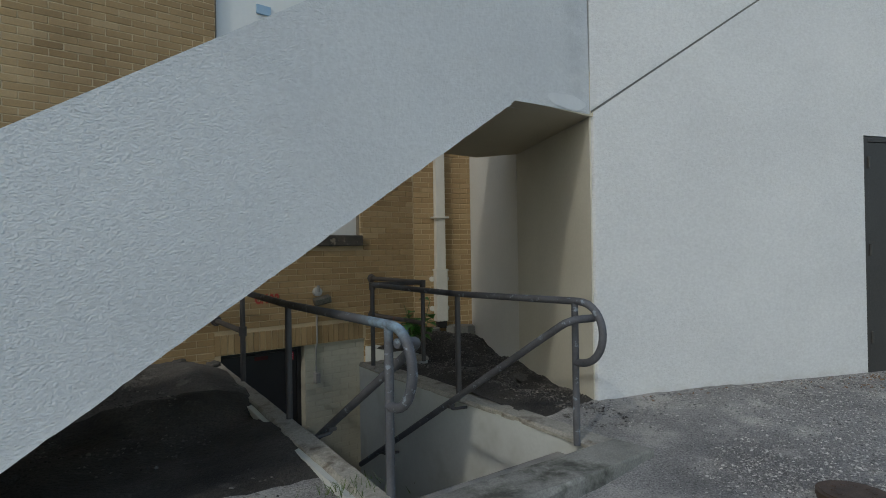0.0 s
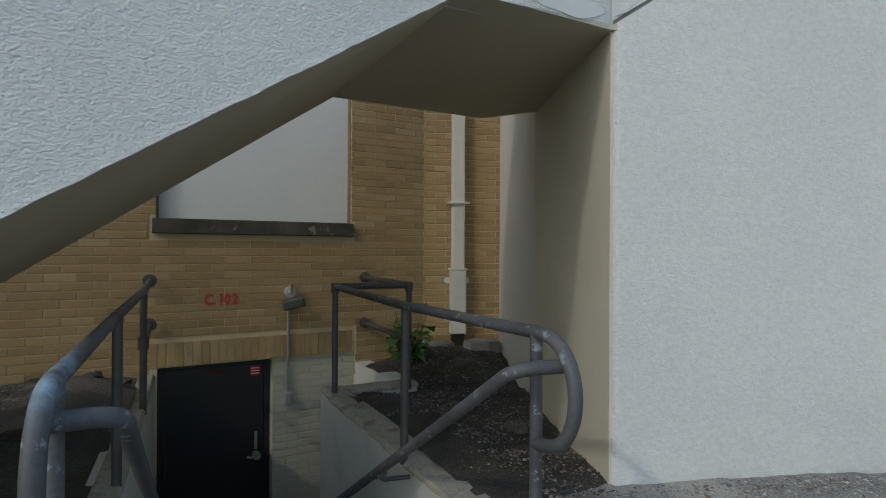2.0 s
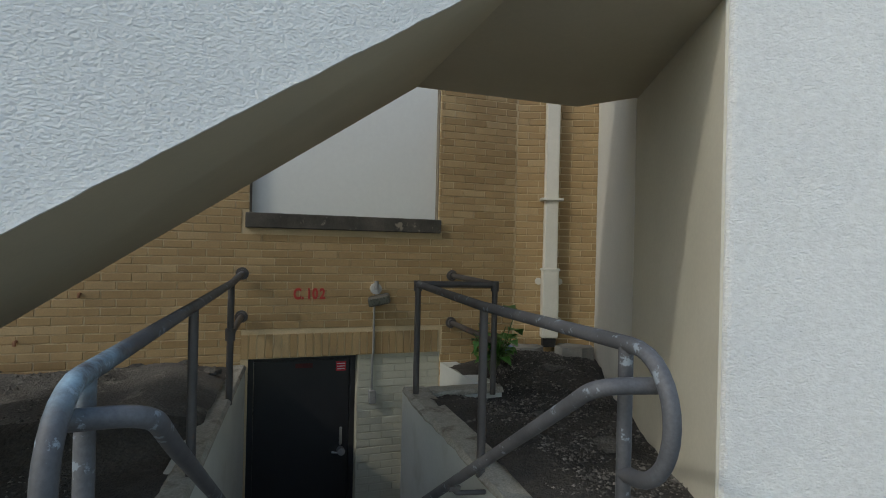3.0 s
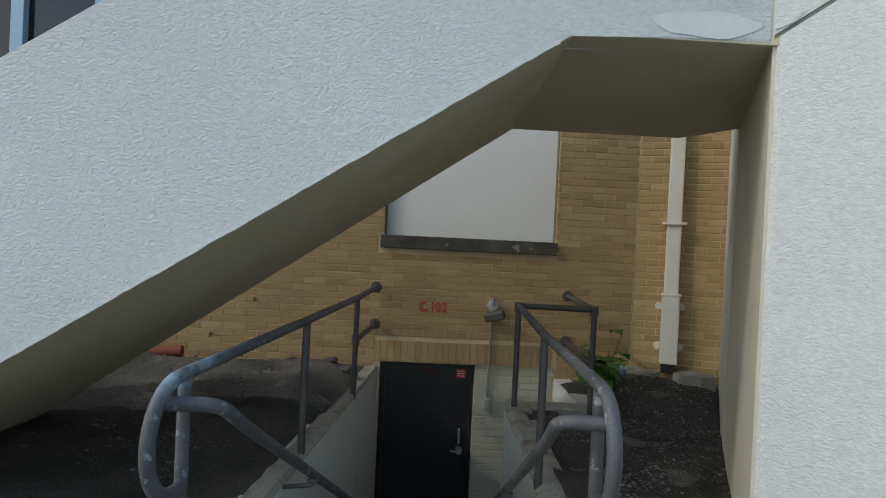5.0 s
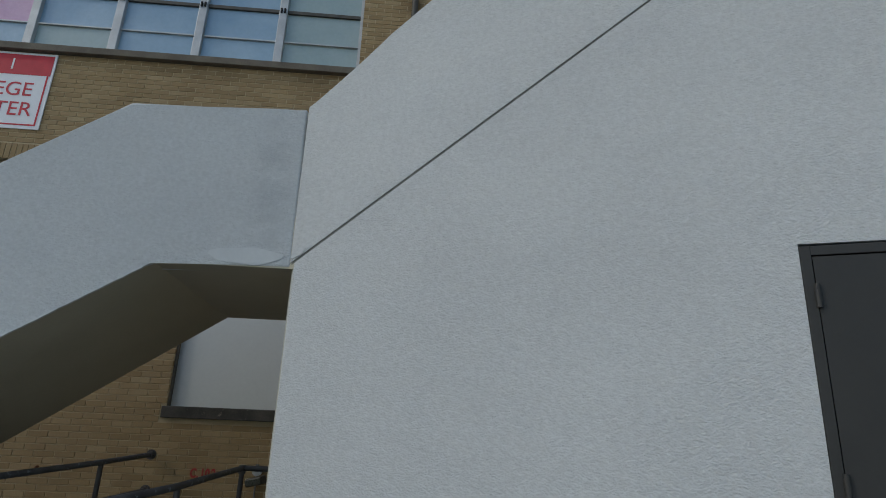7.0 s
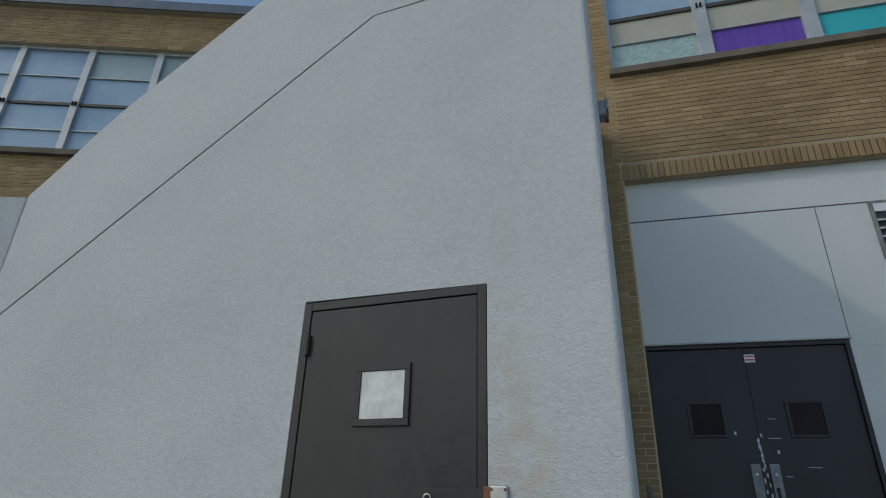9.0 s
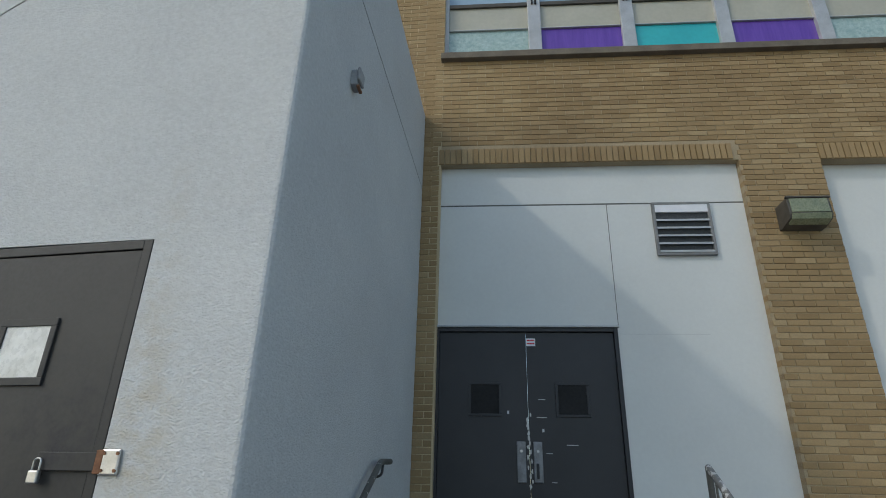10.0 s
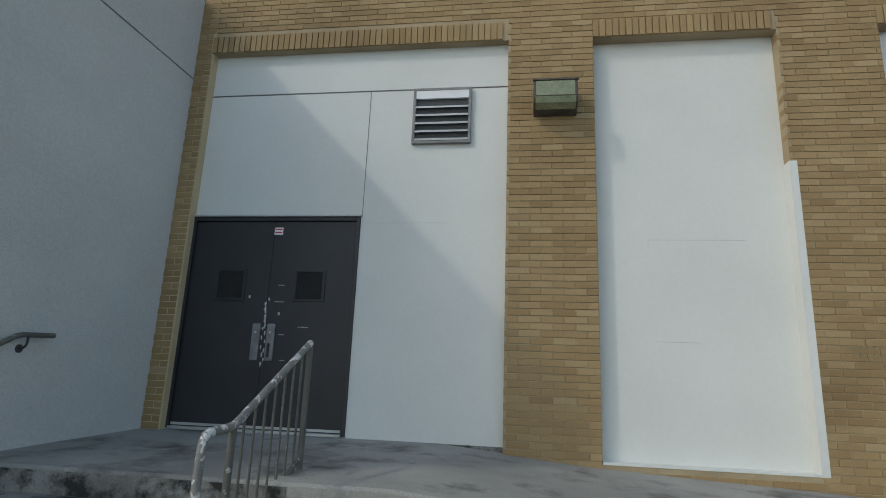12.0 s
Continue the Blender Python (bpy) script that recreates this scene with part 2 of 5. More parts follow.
BLIND_TEAL = surf("grey_green_blind", (0.28, 0.38, 0.39), (0.38, 0.47, 0.47), 1.1, 20, 0.6, bump=0.05, grain=0.05)
BLIND_BEIGE = surf("beige_blind", (0.42, 0.40, 0.31), (0.50, 0.48, 0.38), 1.5, 20, 0.6, bump=0.05, grain=0.05)
PINK = surf("pink_poster", (0.55, 0.30, 0.48), (0.65, 0.42, 0.58), 2, 30, 0.6, bump=0, grain=0.05)
PANE_PURPLE = surf("purple_panel", (0.10, 0.025, 0.34), (0.14, 0.05, 0.42), 3, 20, 0.35, bump=0.05, grain=0.08, stretch=(6, 6, 0.5))
PANE_CYAN = surf("turquoise_panel", (0.01, 0.40, 0.44), (0.02, 0.47, 0.50), 2, 20, 0.35, bump=0.05, grain=0.05)
PANE_FROST = surf("frosted_green_glass", (0.28, 0.42, 0.40), (0.45, 0.58, 0.55), 20, 60, 0.35, bump=0.4, bump_scale=50, depth=0.004, grain=0.15)
LEAF = surf("green_leaf", (0.035, 0.13, 0.02), (0.07, 0.21, 0.035), 20, 60, 0.45, bump=0.1, grain=0.2)
STEM = surf("green_stem", (0.05, 0.10, 0.03), (0.09, 0.13, 0.05), 20, 60, 0.6, bump=0.1, grain=0.2)
GRASS = surf("grass_tuft_green", (0.05, 0.09, 0.02), (0.10, 0.14, 0.04), 20, 60, 0.7, bump=0, grain=0.2)
BLUECLOTH = surf("blue_plastic_sheet", (0.05, 0.10, 0.22), (0.10, 0.17, 0.33), 12, 60, 0.45, bump=0.3, grain=0.15)
TILERED = surf("orange_red_clay", (0.17, 0.048, 0.026), (0.25, 0.075, 0.04), 8, 60, 0.8, bump=0.3, grain=0.15)
LEAFLITTER = surf("dry_leaf_litter", (0.10, 0.06, 0.035), (0.22, 0.14, 0.08), 30, 90, 0.9, bump=0.2, grain=0.3)
IRON = surf("rusty_cast_iron", (0.05, 0.035, 0.028), (0.10, 0.065, 0.045), 14, 90, 0.7, metal=0.3, bump=0.4, grain=0.2)
PAPER = surf("crumpled_white_film", (0.62, 0.62, 0.58), (0.85, 0.85, 0.82), 9, 30, 0.3, bump=0.6, bump_scale=12, depth=0.01, grain=0.06)


DARKGLASS = surf("dark_glass", (0.010, 0.010, 0.012), (0.016, 0.016, 0.018), 2, 20, 0.12, bump=0, grain=0.05)


# ---- building helpers ----
class Plan:
    """A wall line in plan: x runs along it, y is the depth behind its face."""

    def __init__(self, x, y, degrees):
        a = radians(degrees)
        self.m = Matrix.Translation((x, y, 0)) @ Matrix.Rotation(a, 4, "Z")
        self.degrees = degrees

    def at(self, u, v, z=0.0):
        return self.m @ Vector((u, v, z))


FLIGHT = Plan(-2.816, 0.02, 24.5)      # face of the lower flight; the courtyard wall runs along it at v = WALL_V
WALL_V = 3.16
FACADE = Plan(1.5, 3.62, 6.84)         # wall with the double door
LINK_A, LINK_B = (-3.632, 3.163), (1.5, 3.62)
LINK = Plan(LINK_A[0], LINK_A[1], math.degrees(math.atan2(LINK_B[1] - LINK_A[1], LINK_B[0] - LINK_A[0])))
LINK_LEN = math.hypot(LINK_B[0] - LINK_A[0], LINK_B[1] - LINK_A[1])
FLAT = Plan(0, 0, 0)


def finish(name, bm, material, smooth=False):
    bmesh.ops.recalc_face_normals(bm, faces=bm.faces)
    me = bpy.data.meshes.new(name)
    bm.to_mesh(me)
    bm.free()
    me.materials.append(material)
    if smooth:
        me.polygons.foreach_set("use_smooth", [True] * len(me.polygons))
        me.set_sharp_from_angle(angle=radians(40))
    return new(name, me)


def part(name, bm, material, parent=None, label="", smooth=False):
    ob = finish(name, bm, material, smooth)
    if parent:
        ob.parent = parent
    if label:
        tagged(ob, label)
    return ob


def thing(name, at, label, category, group="", kind=""):
    """An Empty at the base of a thing; its parts are built in world places and kept there."""
    ob = new(name)
    ob.location = at
    ob.empty_display_size = 0.1
    return tagged(ob, label, category, group, kind)


def child(name, bm, material, parent, label="", smooth=False):
    """A part built in world places under a parent that stands anywhere."""
    ob = part(name, bm, material, None, label, smooth)
    ob.parent = parent
    ob.matrix_parent_inverse = Matrix.Translation(-parent.location)
    return ob


def box(bm, plan, u0, u1, v0, v1, z0, z1, bevel=0.0):
    vs = [bm.verts.new(plan.at(u, v, z)) for z in (z0, z1) for u, v in ((u0, v0), (u1, v0), (u1, v1), (u0, v1))]
    fs = [bm.faces.new([vs[i] for i in q]) for q in ((0, 3, 2, 1), (4, 5, 6, 7), (0, 1, 5, 4), (1, 2, 6, 5), (2, 3, 7, 6), (3, 0, 4, 7))]
    if bevel:
        es = list({e for f in fs for e in f.edges})
        bmesh.ops.bevel(bm, geom=es, offset=bevel, segments=2, affect="EDGES", profile=0.5)
    return bm


def block(plan, u0, u1, v0, v1, z0, z1, bevel=0.0):
    return box(bmesh.new(), plan, u0, u1, v0, v1, z0, z1, bevel)


def slab(plan, outline, v0, v1, bevel=0.0, only=None):
    """An upright outline of (u, z) points with thickness from v0 to v1. only: a test that picks the edges to round."""
    bm = bmesh.new()
    a = [bm.verts.new(plan.at(u, v0, z)) for u, z in outline]
    b = [bm.verts.new(plan.at(u, v1, z)) for u, z in outline]
    bm.faces.new(a)
    bm.faces.new(b[::-1])
    n = len(a)
    for i in range(n):
        j = (i + 1) % n
        bm.faces.new((a[i], b[i], b[j], a[j]))
    if bevel:
        es = [e for e in bm.edges if only is None or only(*[v.co for v in e.verts])]
        bmesh.ops.bevel(bm, geom=es, offset=bevel, segments=3, affect="EDGES", profile=0.5)
    return bm


def floor_slab(plan, outline, z0, z1, bevel=0.0):
    bm = bmesh.new()
    a = [bm.verts.new(plan.at(u, v, z1)) for u, v in outline]
    b = [bm.verts.new(plan.at(u, v, z0)) for u, v in outline]
    bm.faces.new(a)
    bm.faces.new(b[::-1])
    n = len(a)
    for i in range(n):
        j = (i + 1) % n
        bm.faces.new((a[i], b[i], b[j], a[j]))
    if bevel:
        bmesh.ops.bevel(bm, geom=list(bm.edges), offset=bevel, segments=2, affect="EDGES")
    return bm


def rounded(points, radius, steps=6):
    """A polyline with its corners turned into arcs."""
    pts = [Vector(p) for p in points]
    out = [pts[0]]
    for a, b, c in zip(pts, pts[1:], pts[2:]):
        r = min(radius, (a - b).length * 0.49, (c - b).length * 0.49)
        p, q = b + (a - b).normalized() * r, b + (c - b).normalized() * r
        for i in range(steps + 1):
            t = i / steps
            out.append(p * (1 - t) ** 2 + b * 2 * t * (1 - t) + q * t * t)
    return out + [pts[-1]]


def tube(points, r, sides=12, bm=None):
    bm = bm or bmesh.new()
    pts = [Vector(p) for p in points]
    d = (pts[1] - pts[0]).normalized()
    side = d.orthogonal().normalized()
    rings = []
    for i, p in enumerate(pts):
        nd = (pts[min(i + 1, len(pts) - 1)] - pts[max(i - 1, 0)]).normalized()
        side = (side - nd * side.dot(nd)).normalized()
        up = nd.cross(side)
        rings.append([bm.verts.new(p + (side * math.cos(k * math.tau / sides) + up * math.sin(k * math.tau / sides)) * r) for k in range(sides)])
    for a, b in zip(rings, rings[1:]):
        for k in range(sides):
            bm.faces.new((a[k], a[(k + 1) % sides], b[(k + 1) % sides], b[k]))
    bm.faces.new(rings[0][::-1])
    bm.faces.new(rings[-1])
    return bm


def disc(centre, axis, r, thick, sides=20, bm=None):
    c, a = Vector(centre), Vector(axis).normalized()
    return tube([c, c + a * thick], r, sides, bm)


def wall_with_holes(name, plan, u0, u1, z0, z1, holes, v0, v1, material, label):
    """A wall as a grid of cells, with openings (u0, u1, z0, z1) that go through it."""
    us = sorted({u0, u1, *[min(max(h[k], u0), u1) for h in holes for k in (0, 1)]})
    zs = sorted({z0, z1, *[min(max(h[k], z0), z1) for h in holes for k in (2, 3)]})
    solid = {}
    for i in range(len(us) - 1):
        for k in range(len(zs) - 1):
            cu, cz = (us[i] + us[i + 1]) / 2, (zs[k] + zs[k + 1]) / 2
            solid[i, k] = not any(h[0] < cu < h[1] and h[2] < cz < h[3] for h in holes)
    bm = bmesh.new()
    seen = {}

    def vert(i, k, b):
        if (i, k, b) not in seen:
            seen[i, k, b] = bm.verts.new(plan.at(us[i], (v0, v1)[b], zs[k]))
        return seen[i, k, b]

    for (i, k), s in solid.items():
        if not s:
            continue
        for b in (0, 1):
            bm.faces.new([vert(i, k, b), vert(i + 1, k, b), vert(i + 1, k + 1, b), vert(i, k + 1, b)])
        for (di, dk), (p, q) in {(-1, 0): ((0, 0), (0, 1)), (1, 0): ((1, 0), (1, 1)), (0, -1): ((0, 0), (1, 0)), (0, 1): ((0, 1), (1, 1))}.items():
            if not solid.get((i + di, k + dk), False):
                bm.faces.new([vert(i + p[0], k + p[1], 0), vert(i + q[0], k + q[1], 0), vert(i + q[0], k + q[1], 1), vert(i + p[0], k + p[1], 1)])
    return tagged(part(name, bm, material), label, "wall", kind="structure")


BL, BH, JOINT = 0.2035, 0.0572, 0.0098


def courses(u0, u1, z0, z1, holes, rng):
    """Running bond: bricks (a, b, low, high) that fill a stretch of wall round its openings."""
    out = []
    pitch, rise = BL + JOINT, BH + JOINT
    k = 0
    while z0 + k * rise + BH <= z1 + 0.01:
        low = z0 + k * rise
        high = low + BH
        cuts = [(u0, u1)]
        for h in holes:
            if h[2] < high - 0.012 and h[3] > low + 0.012:
                nxt = []
                for a, b in cuts:
                    if h[1] <= a or h[0] >= b:
                        nxt.append((a, b))
                        continue
                    if h[0] - a > 0.02:
                        nxt.append((a, h[0]))
                    if b - h[1] > 0.02:
                        nxt.append((h[1], b))
                cuts = nxt
        shift = (k % 2) * pitch / 2
        for a, b in cuts:
            j = math.floor((a - shift) / pitch)
            while j * pitch + shift < b:
                p, q = max(a, j * pitch + shift), min(b, j * pitch + shift + BL)
                if q - p > 0.025:
                    out.append((p, q, low, high))
                j += 1
        k += 1
    return out


def brick_mesh(name, plan, bricks, depth, face, material, rng, upright=False):
    """Many bricks as one mesh: each a box of its own, a little proud or shy of the face."""
    verts, faces = [], []
    for a, b, low, high in bricks:
        v = face + rng.uniform(-0.001, 0.001)
        ja, jz = rng.uniform(-0.0015, 0.0015), rng.uniform(-0.001, 0.001)
        n = len(verts)
        c = 0.0022
        for d, g in ((v, c), (v + c, 0.0), (v + depth, 0.0)):
            for u, z in ((a + g + ja, low + g + jz), (b - g + ja, low + g + jz), (b - g + ja, high - g + jz), (a + g + ja, high - g + jz)):
                verts.append(plan.at(u, d, z))
        faces.append((n, n + 1, n + 2, n + 3))
        for r in (0, 4):
            for i in range(4):
                j = (i + 1) % 4
                faces.append((n + r + i, n + r + 4 + i, n + r + 4 + j, n + r + j))
    me = bpy.data.meshes.new(name)
    me.from_pydata([tuple(p) for p in verts], [], faces)
    me.materials.append(material)
    return new(name, me)


def brick_shape(length, height, depth, material):
    """One brick to be shared: its face lies at y = 0, its lower left corner at the origin."""
    c = 0.0022
    verts, faces = [], []
    for d, g in ((0, c), (c, 0.0), (depth, 0.0)):
        verts += [(g, d, g), (length - g, d, g), (length - g, d, height - g), (g, d, height - g)]
    faces.append((0, 1, 2, 3))
    for r in (0, 4):
        for i in range(4):
            j = (i + 1) % 4
            faces.append((r + i, r + 4 + i, r + 4 + j, r + j))
    me = bpy.data.meshes.new("brick")
    me.from_pydata(verts, [], faces)
    me.materials.append(material)
    return me


def lay(plan, bricks, face, depth, wall, near, rng, run_material, run_label):
    """Bricks that near() picks become parts of the wall, at most 300; the others are one joined run."""
    singles, rest = [], []
    for b in bricks:
        (singles if near(b) and len(singles) < 300 else rest).append(b)
    shapes = {}
    for a, b, low, high in singles:
        key = (round(b - a, 3), round(high - low, 3))
        if key not in shapes:
            shapes[key] = brick_shape(*key, depth, BRICK_O)
        ob = new("brick", shapes[key])
        ob.matrix_world = plan.m @ Matrix.Translation((a, face + rng.uniform(-0.001, 0.001), low))
        ob.parent = wall
    if rest:
        ob = brick_mesh("brick_run", plan, rest, depth, face, run_material, rng)
        ob.parent = wall
        tagged(ob, run_label, kind="stuff")


# ---- ground ----
WELL_L, WELL_R, WELL_F, WELL_B, NOOK_R, NOOK_F = -1.82, -0.70, -0.50, WALL_V, -0.10, 2.33   # stairwell in the flight's plan
BASE = 0.42


class Splayed:
    """The stairwell's plan: its side walls spread towards the yard."""

    def at(self, u, v, z=0.0):
        f = min(1.0, max(0.0, (u - WELL_L) / (WELL_R - WELL_L)))
        left, right = 0.115 * (v - WALL_V), 0.02 * (min(v, NOOK_F) - NOOK_F)
        fade = max(0.0, 1 - max(0.0, -0.9 - v) / 2) * max(0.0, 1 - max(0.0, WELL_L - 0.2 - u) / 2) * max(0.0, 1 - max(0.0, u - WELL_R - 0.3) / 1.5)
        skew = -0.07 * (u + 1.25) * min(1.0, max(0.0, (2.3 - v) / 2.8)) if WELL_L - 0.3 < u < WELL_R + 0.35 else -0.07 * (min(max(u, WELL_L - 0.3), WELL_R + 0.35) + 1.25) * min(1.0, max(0.0, (2.3 - v) / 2.8))
        return FLIGHT.at(u + fade * (left * (1 - f) + right * f), v + fade * skew, z)


WELL = Splayed()


def ground_height(u, v):
    z = BASE
    # broken asphalt heaped against the courtyard wall on both sides of the stairwell
    def hump(cu, cv, ru, rv, h):
        return h * math.exp(-((u - cu) / ru) ** 2 - ((v - cv) / rv) ** 2)
    z += hump(-2.75, 2.6, 0.75, 0.6, 0.10) + hump(-3.9, 2.58, 0.6, 0.22, 0.16) + hump(-2.25, 2.1, 0.28, 0.75, 0.10)
    z += hump(0.45, 2.75, 0.5, 0.45, 0.13) + hump(1.0, 2.9, 0.6, 0.5, 0.12)
    z += hump(-0.3, 1.1, 0.16, 0.9, 0.07) + hump(0.1, 0.4, 0.5, 0.4, -0.04) + hump(-1.2, -0.85, 1.0, 0.8, -0.14)
    if u < -1.7:
        k = min(1.0, max(0.0, (v - 1.45 - 0.15 * math.sin(u * 3)) / 0.35))
        z += 0.10 * k * k * (3 - 2 * k) * min(1.0, (-1.7 - u) / 0.3)
    p = FLIGHT.at(u, v)
    rough = min(1.0, max(0.0, 1.2 - abs(v - 1.6) / 2.2)) if u < 1.2 else 0.0
    z += rough * 0.075 * noise.noise((p.x * 2.3, p.y * 2.3, 0.3)) + rough * 0.03 * noise.noise((p.x * 7, p.y * 7, 1.3))
    z += 0.012 * noise.noise((p.x * 1.3, p.y * 1.3, 4.0)) + 0.003 * noise.noise((p.x * 9, p.y * 9, 2.0))
    return z


def steps_of(marks):
    out = []
    for (a, s), (b, _) in zip(marks, marks[1:]):
        n = max(1, round((b - a) / s))
        out += [a + (b - a) * i / n for i in range(n)]
    return out + [marks[-1][0]]


us = steps_of([(-400, 100), (-100, 30), (-20, 4), (-8, 0.5), (-5, 0.09), (WELL_L - 0.085, 0.085), (WELL_L, 0.06), (WELL_R, 0.06), (NOOK_R, 0.08), (3.5, 0.25), (9, 2), (21, 20), (101, 75), (401, 1)])
vs = steps_of([(-400, 100), (-100, 30), (-20, 3), (-6, 0.3), (-2.5, 0.09), (WELL_F - 0.29, 0.29), (WELL_F, 0.07), (NOOK_F, 0.07), (WALL_V, 0.3), (4.5, 4), (24.5, 75), (400, 1)])
bm = bmesh.new()
grid = [[bm.verts.new(WELL.at(u, v, ground_height(u, v))) for v in vs] for u in us]
for i in range(len(us) - 1):
    for k in range(len(vs) - 1):
        cu, cv = (us[i] + us[i + 1]) / 2, (vs[k] + vs[k + 1]) / 2
        in_well = WELL_L - 0.12 < cu < WELL_R + 0.12 and WELL_F - 0.28 < cv < NOOK_F
        in_nook = WELL_L - 0.12 < cu < NOOK_R and NOOK_F - 0.0 < cv < WELL_B + 0.3
        far_side = cv > WALL_V + 0.3 and abs(cu) < 30 and cv < 6
        if not (in_well or in_nook):
            f = bm.faces.new((grid[i][k], grid[i + 1][k], grid[i + 1][k + 1], grid[i][k + 1]))
            # below the flight: dark soil tone that also carries the flight's shade
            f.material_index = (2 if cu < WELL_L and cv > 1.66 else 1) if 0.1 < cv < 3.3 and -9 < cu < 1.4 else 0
            f.smooth = True
for v in [v for v in bm.verts if not v.link_faces]:
    bm.verts.remove(v)
ground = tagged(part("ground", bm, ASPHALT), "worn grey asphalt yard, heaped dark soil below the stair with the flight's shade in its tone", "ground", kind="structure")
ground.data.materials.append(SHADED_SOIL)
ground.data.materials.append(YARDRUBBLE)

# ---- stairwell to the basement door ----
FLOOR_LOW = -1.53
well = thing("basement_stairwell", WELL.at(-1.3, 1.3, FLOOR_LOW), "sunken concrete stairwell with painted walls and a worn kerb", "stairwell", kind="structure")
# painted retaining walls, capped by a rough concrete edge
def sloped_wall(u0, u1, v0, v1, top0, top1):
    bm = bmesh.new()
    lo_ = [bm.verts.new(WELL.at(u, v, FLOOR_LOW - 0.1)) for u, v in ((u0, v0), (u1, v0), (u1, v1), (u0, v1))]
    hi_ = [bm.verts.new(WELL.at(u, v, z)) for u, v, z in ((u0, v0, top0), (u1, v0, top0), (u1, v1, top1), (u0, v1, top1))]
    bm.faces.new(lo_[::-1])
    bm.faces.new(hi_)
    for i in range(4):
        j = (i + 1) % 4
        bm.faces.new((lo_[i], lo_[j], hi_[j], hi_[i]))
    return bm


KL0, KL1, KR0, KR1 = 0.425, 0.535, 0.365, 0.475     # kerb heights at the yard and at the wall
child("retaining_wall", sloped_wall(WELL_L - 0.16, WELL_L, WELL_F, WALL_V, KL0 - 0.03, KL1 - 0.03), WELLPAINT, well, "cream painted retaining wall")
child("retaining_wall", sloped_wall(WELL_R, WELL_R + 0.16, WELL_F, NOOK_F, KR0 - 0.03, KR1 - 0.03), WELLPAINT, well, "cream painted retaining wall")
child("retaining_wall", sloped_wall(WELL_R + 0.16, NOOK_R + 0.16, NOOK_F - 0.16, NOOK_F, 0.425, 0.425), WELLPAINT, well)
child("retaining_wall", sloped_wall(NOOK_R, NOOK_R + 0.16, NOOK_F, WALL_V, 0.475, 0.475), WELLPAINT, well)
child("retaining_wall", sloped_wall(WELL_L - 0.16, WELL_R + 0.16, WELL_F - 0.16, WELL_F, 0.32, 0.32), WELLPAINT, well)


def rough_edge(u0, u1, v0, v1, z0, z1, seed, fall=0.0):
    """A kerb of old concrete: chipped, uneven edges."""
    bm = bmesh.new()
    n = max(2, int(max(u1 - u0, v1 - v0) / 0.05))
    along_u = (u1 - u0) > (v1 - v0)
    top_ = z1
    rings = []
    for i in range(n + 1):
        t = i / n
        chip = lambda k, a: a * noise.noise((t * (n * 0.06) + seed, k * 3.1, seed * 1.7)) + 0.4 * a * noise.noise((t * n * 0.5 + seed, k * 5.1, seed))
        if along_u:
            u = u0 + (u1 - u0) * t
            prof = [(u, v0 + chip(1, 0.024), z0), (u, v0 + chip(1, 0.024), z1 - 0.02 + chip(2, 0.02)), (u, v0 + 0.02 + chip(3, 0.02), z1 + chip(4, 0.011)),
                    (u, v1 - 0.015, z1 + chip(5, 0.011)), (u, v1, z1 - 0.02), (u, v1, z0)]
        else:
            v = v0 + (v1 - v0) * t
            z0, z1 = top_ - 0.034 - fall * (v1 - v), top_ - fall * (v1 - v)
            prof = [(u0 + chip(1, 0.024), v, z0), (u0 + chip(1, 0.024), v, z1 - 0.02 + chip(2, 0.02)), (u0 + 0.02 + chip(3, 0.02), v, z1 + chip(4, 0.011)),
                    (u1 - 0.015, v, z1 + chip(5, 0.011)), (u1, v, z1 - 0.02), (u1, v, z0)]
        rings.append([bm.verts.new(WELL.at(*p)) for p in prof])
    for a, b in zip(rings, rings[1:]):
        for k in range(5):
            bm.faces.new((a[k], a[k + 1], b[k + 1], b[k]))
        bm.faces.new((a[5], a[0], b[0], b[5]))
    bm.faces.new(rings[0])
    bm.faces.new(rings[-1][::-1])
    return bm


child("kerb", rough_edge(WELL_L - 0.125, WELL_L + 0.006, WELL_F - 0.31, WALL_V - 0.004, 0.36, KL1, 1.0, (KL1 - KL0) / 3.56), RUSTCONC, well, "rust-stained chipped concrete kerb")
child("kerb", rough_edge(WELL_R - 0.010, WELL_R + 0.19, WELL_F, NOOK_F + 0.003, 0.36, KR1, 2.0, (KR1 - KR0) / 2.73), RUSTCONC, well, "rust-stained chipped concrete kerb")
child("kerb", rough_edge(WELL_R + 0.19, NOOK_R + 0.17, NOOK_F - 0.17, NOOK_F + 0.003, 0.43, 0.465, 3.0), RUSTCONC, well, "rust-stained chipped concrete kerb")
child("kerb", rough_edge(WELL_L + 0.006, WELL_R + 0.16, WELL_F - 0.31, WELL_F - 0.001, 0.20, 0.375, 4.0), STEPDARK_LIGHT, well, "weathered mossy concrete sill at the stair head")
RISE = (BASE - FLOOR_LOW) / 11
for i in range(10):
    v0 = WELL_F + 0.001 + i * 0.262
    child("step", block(WELL, WELL_L + 0.002, WELL_R - 0.002, v0, v0 + 0.30, FLOOR_LOW - 0.1, BASE - RISE * (i + 1), 0.008), CONCRETE, well)
child("floor", block(WELL, WELL_L + 0.003, NOOK_R - 0.003, WELL_F + 2.5, WALL_V + 0.05, FLOOR_LOW - 0.12, FLOOR_LOW), CONCRETE, well)

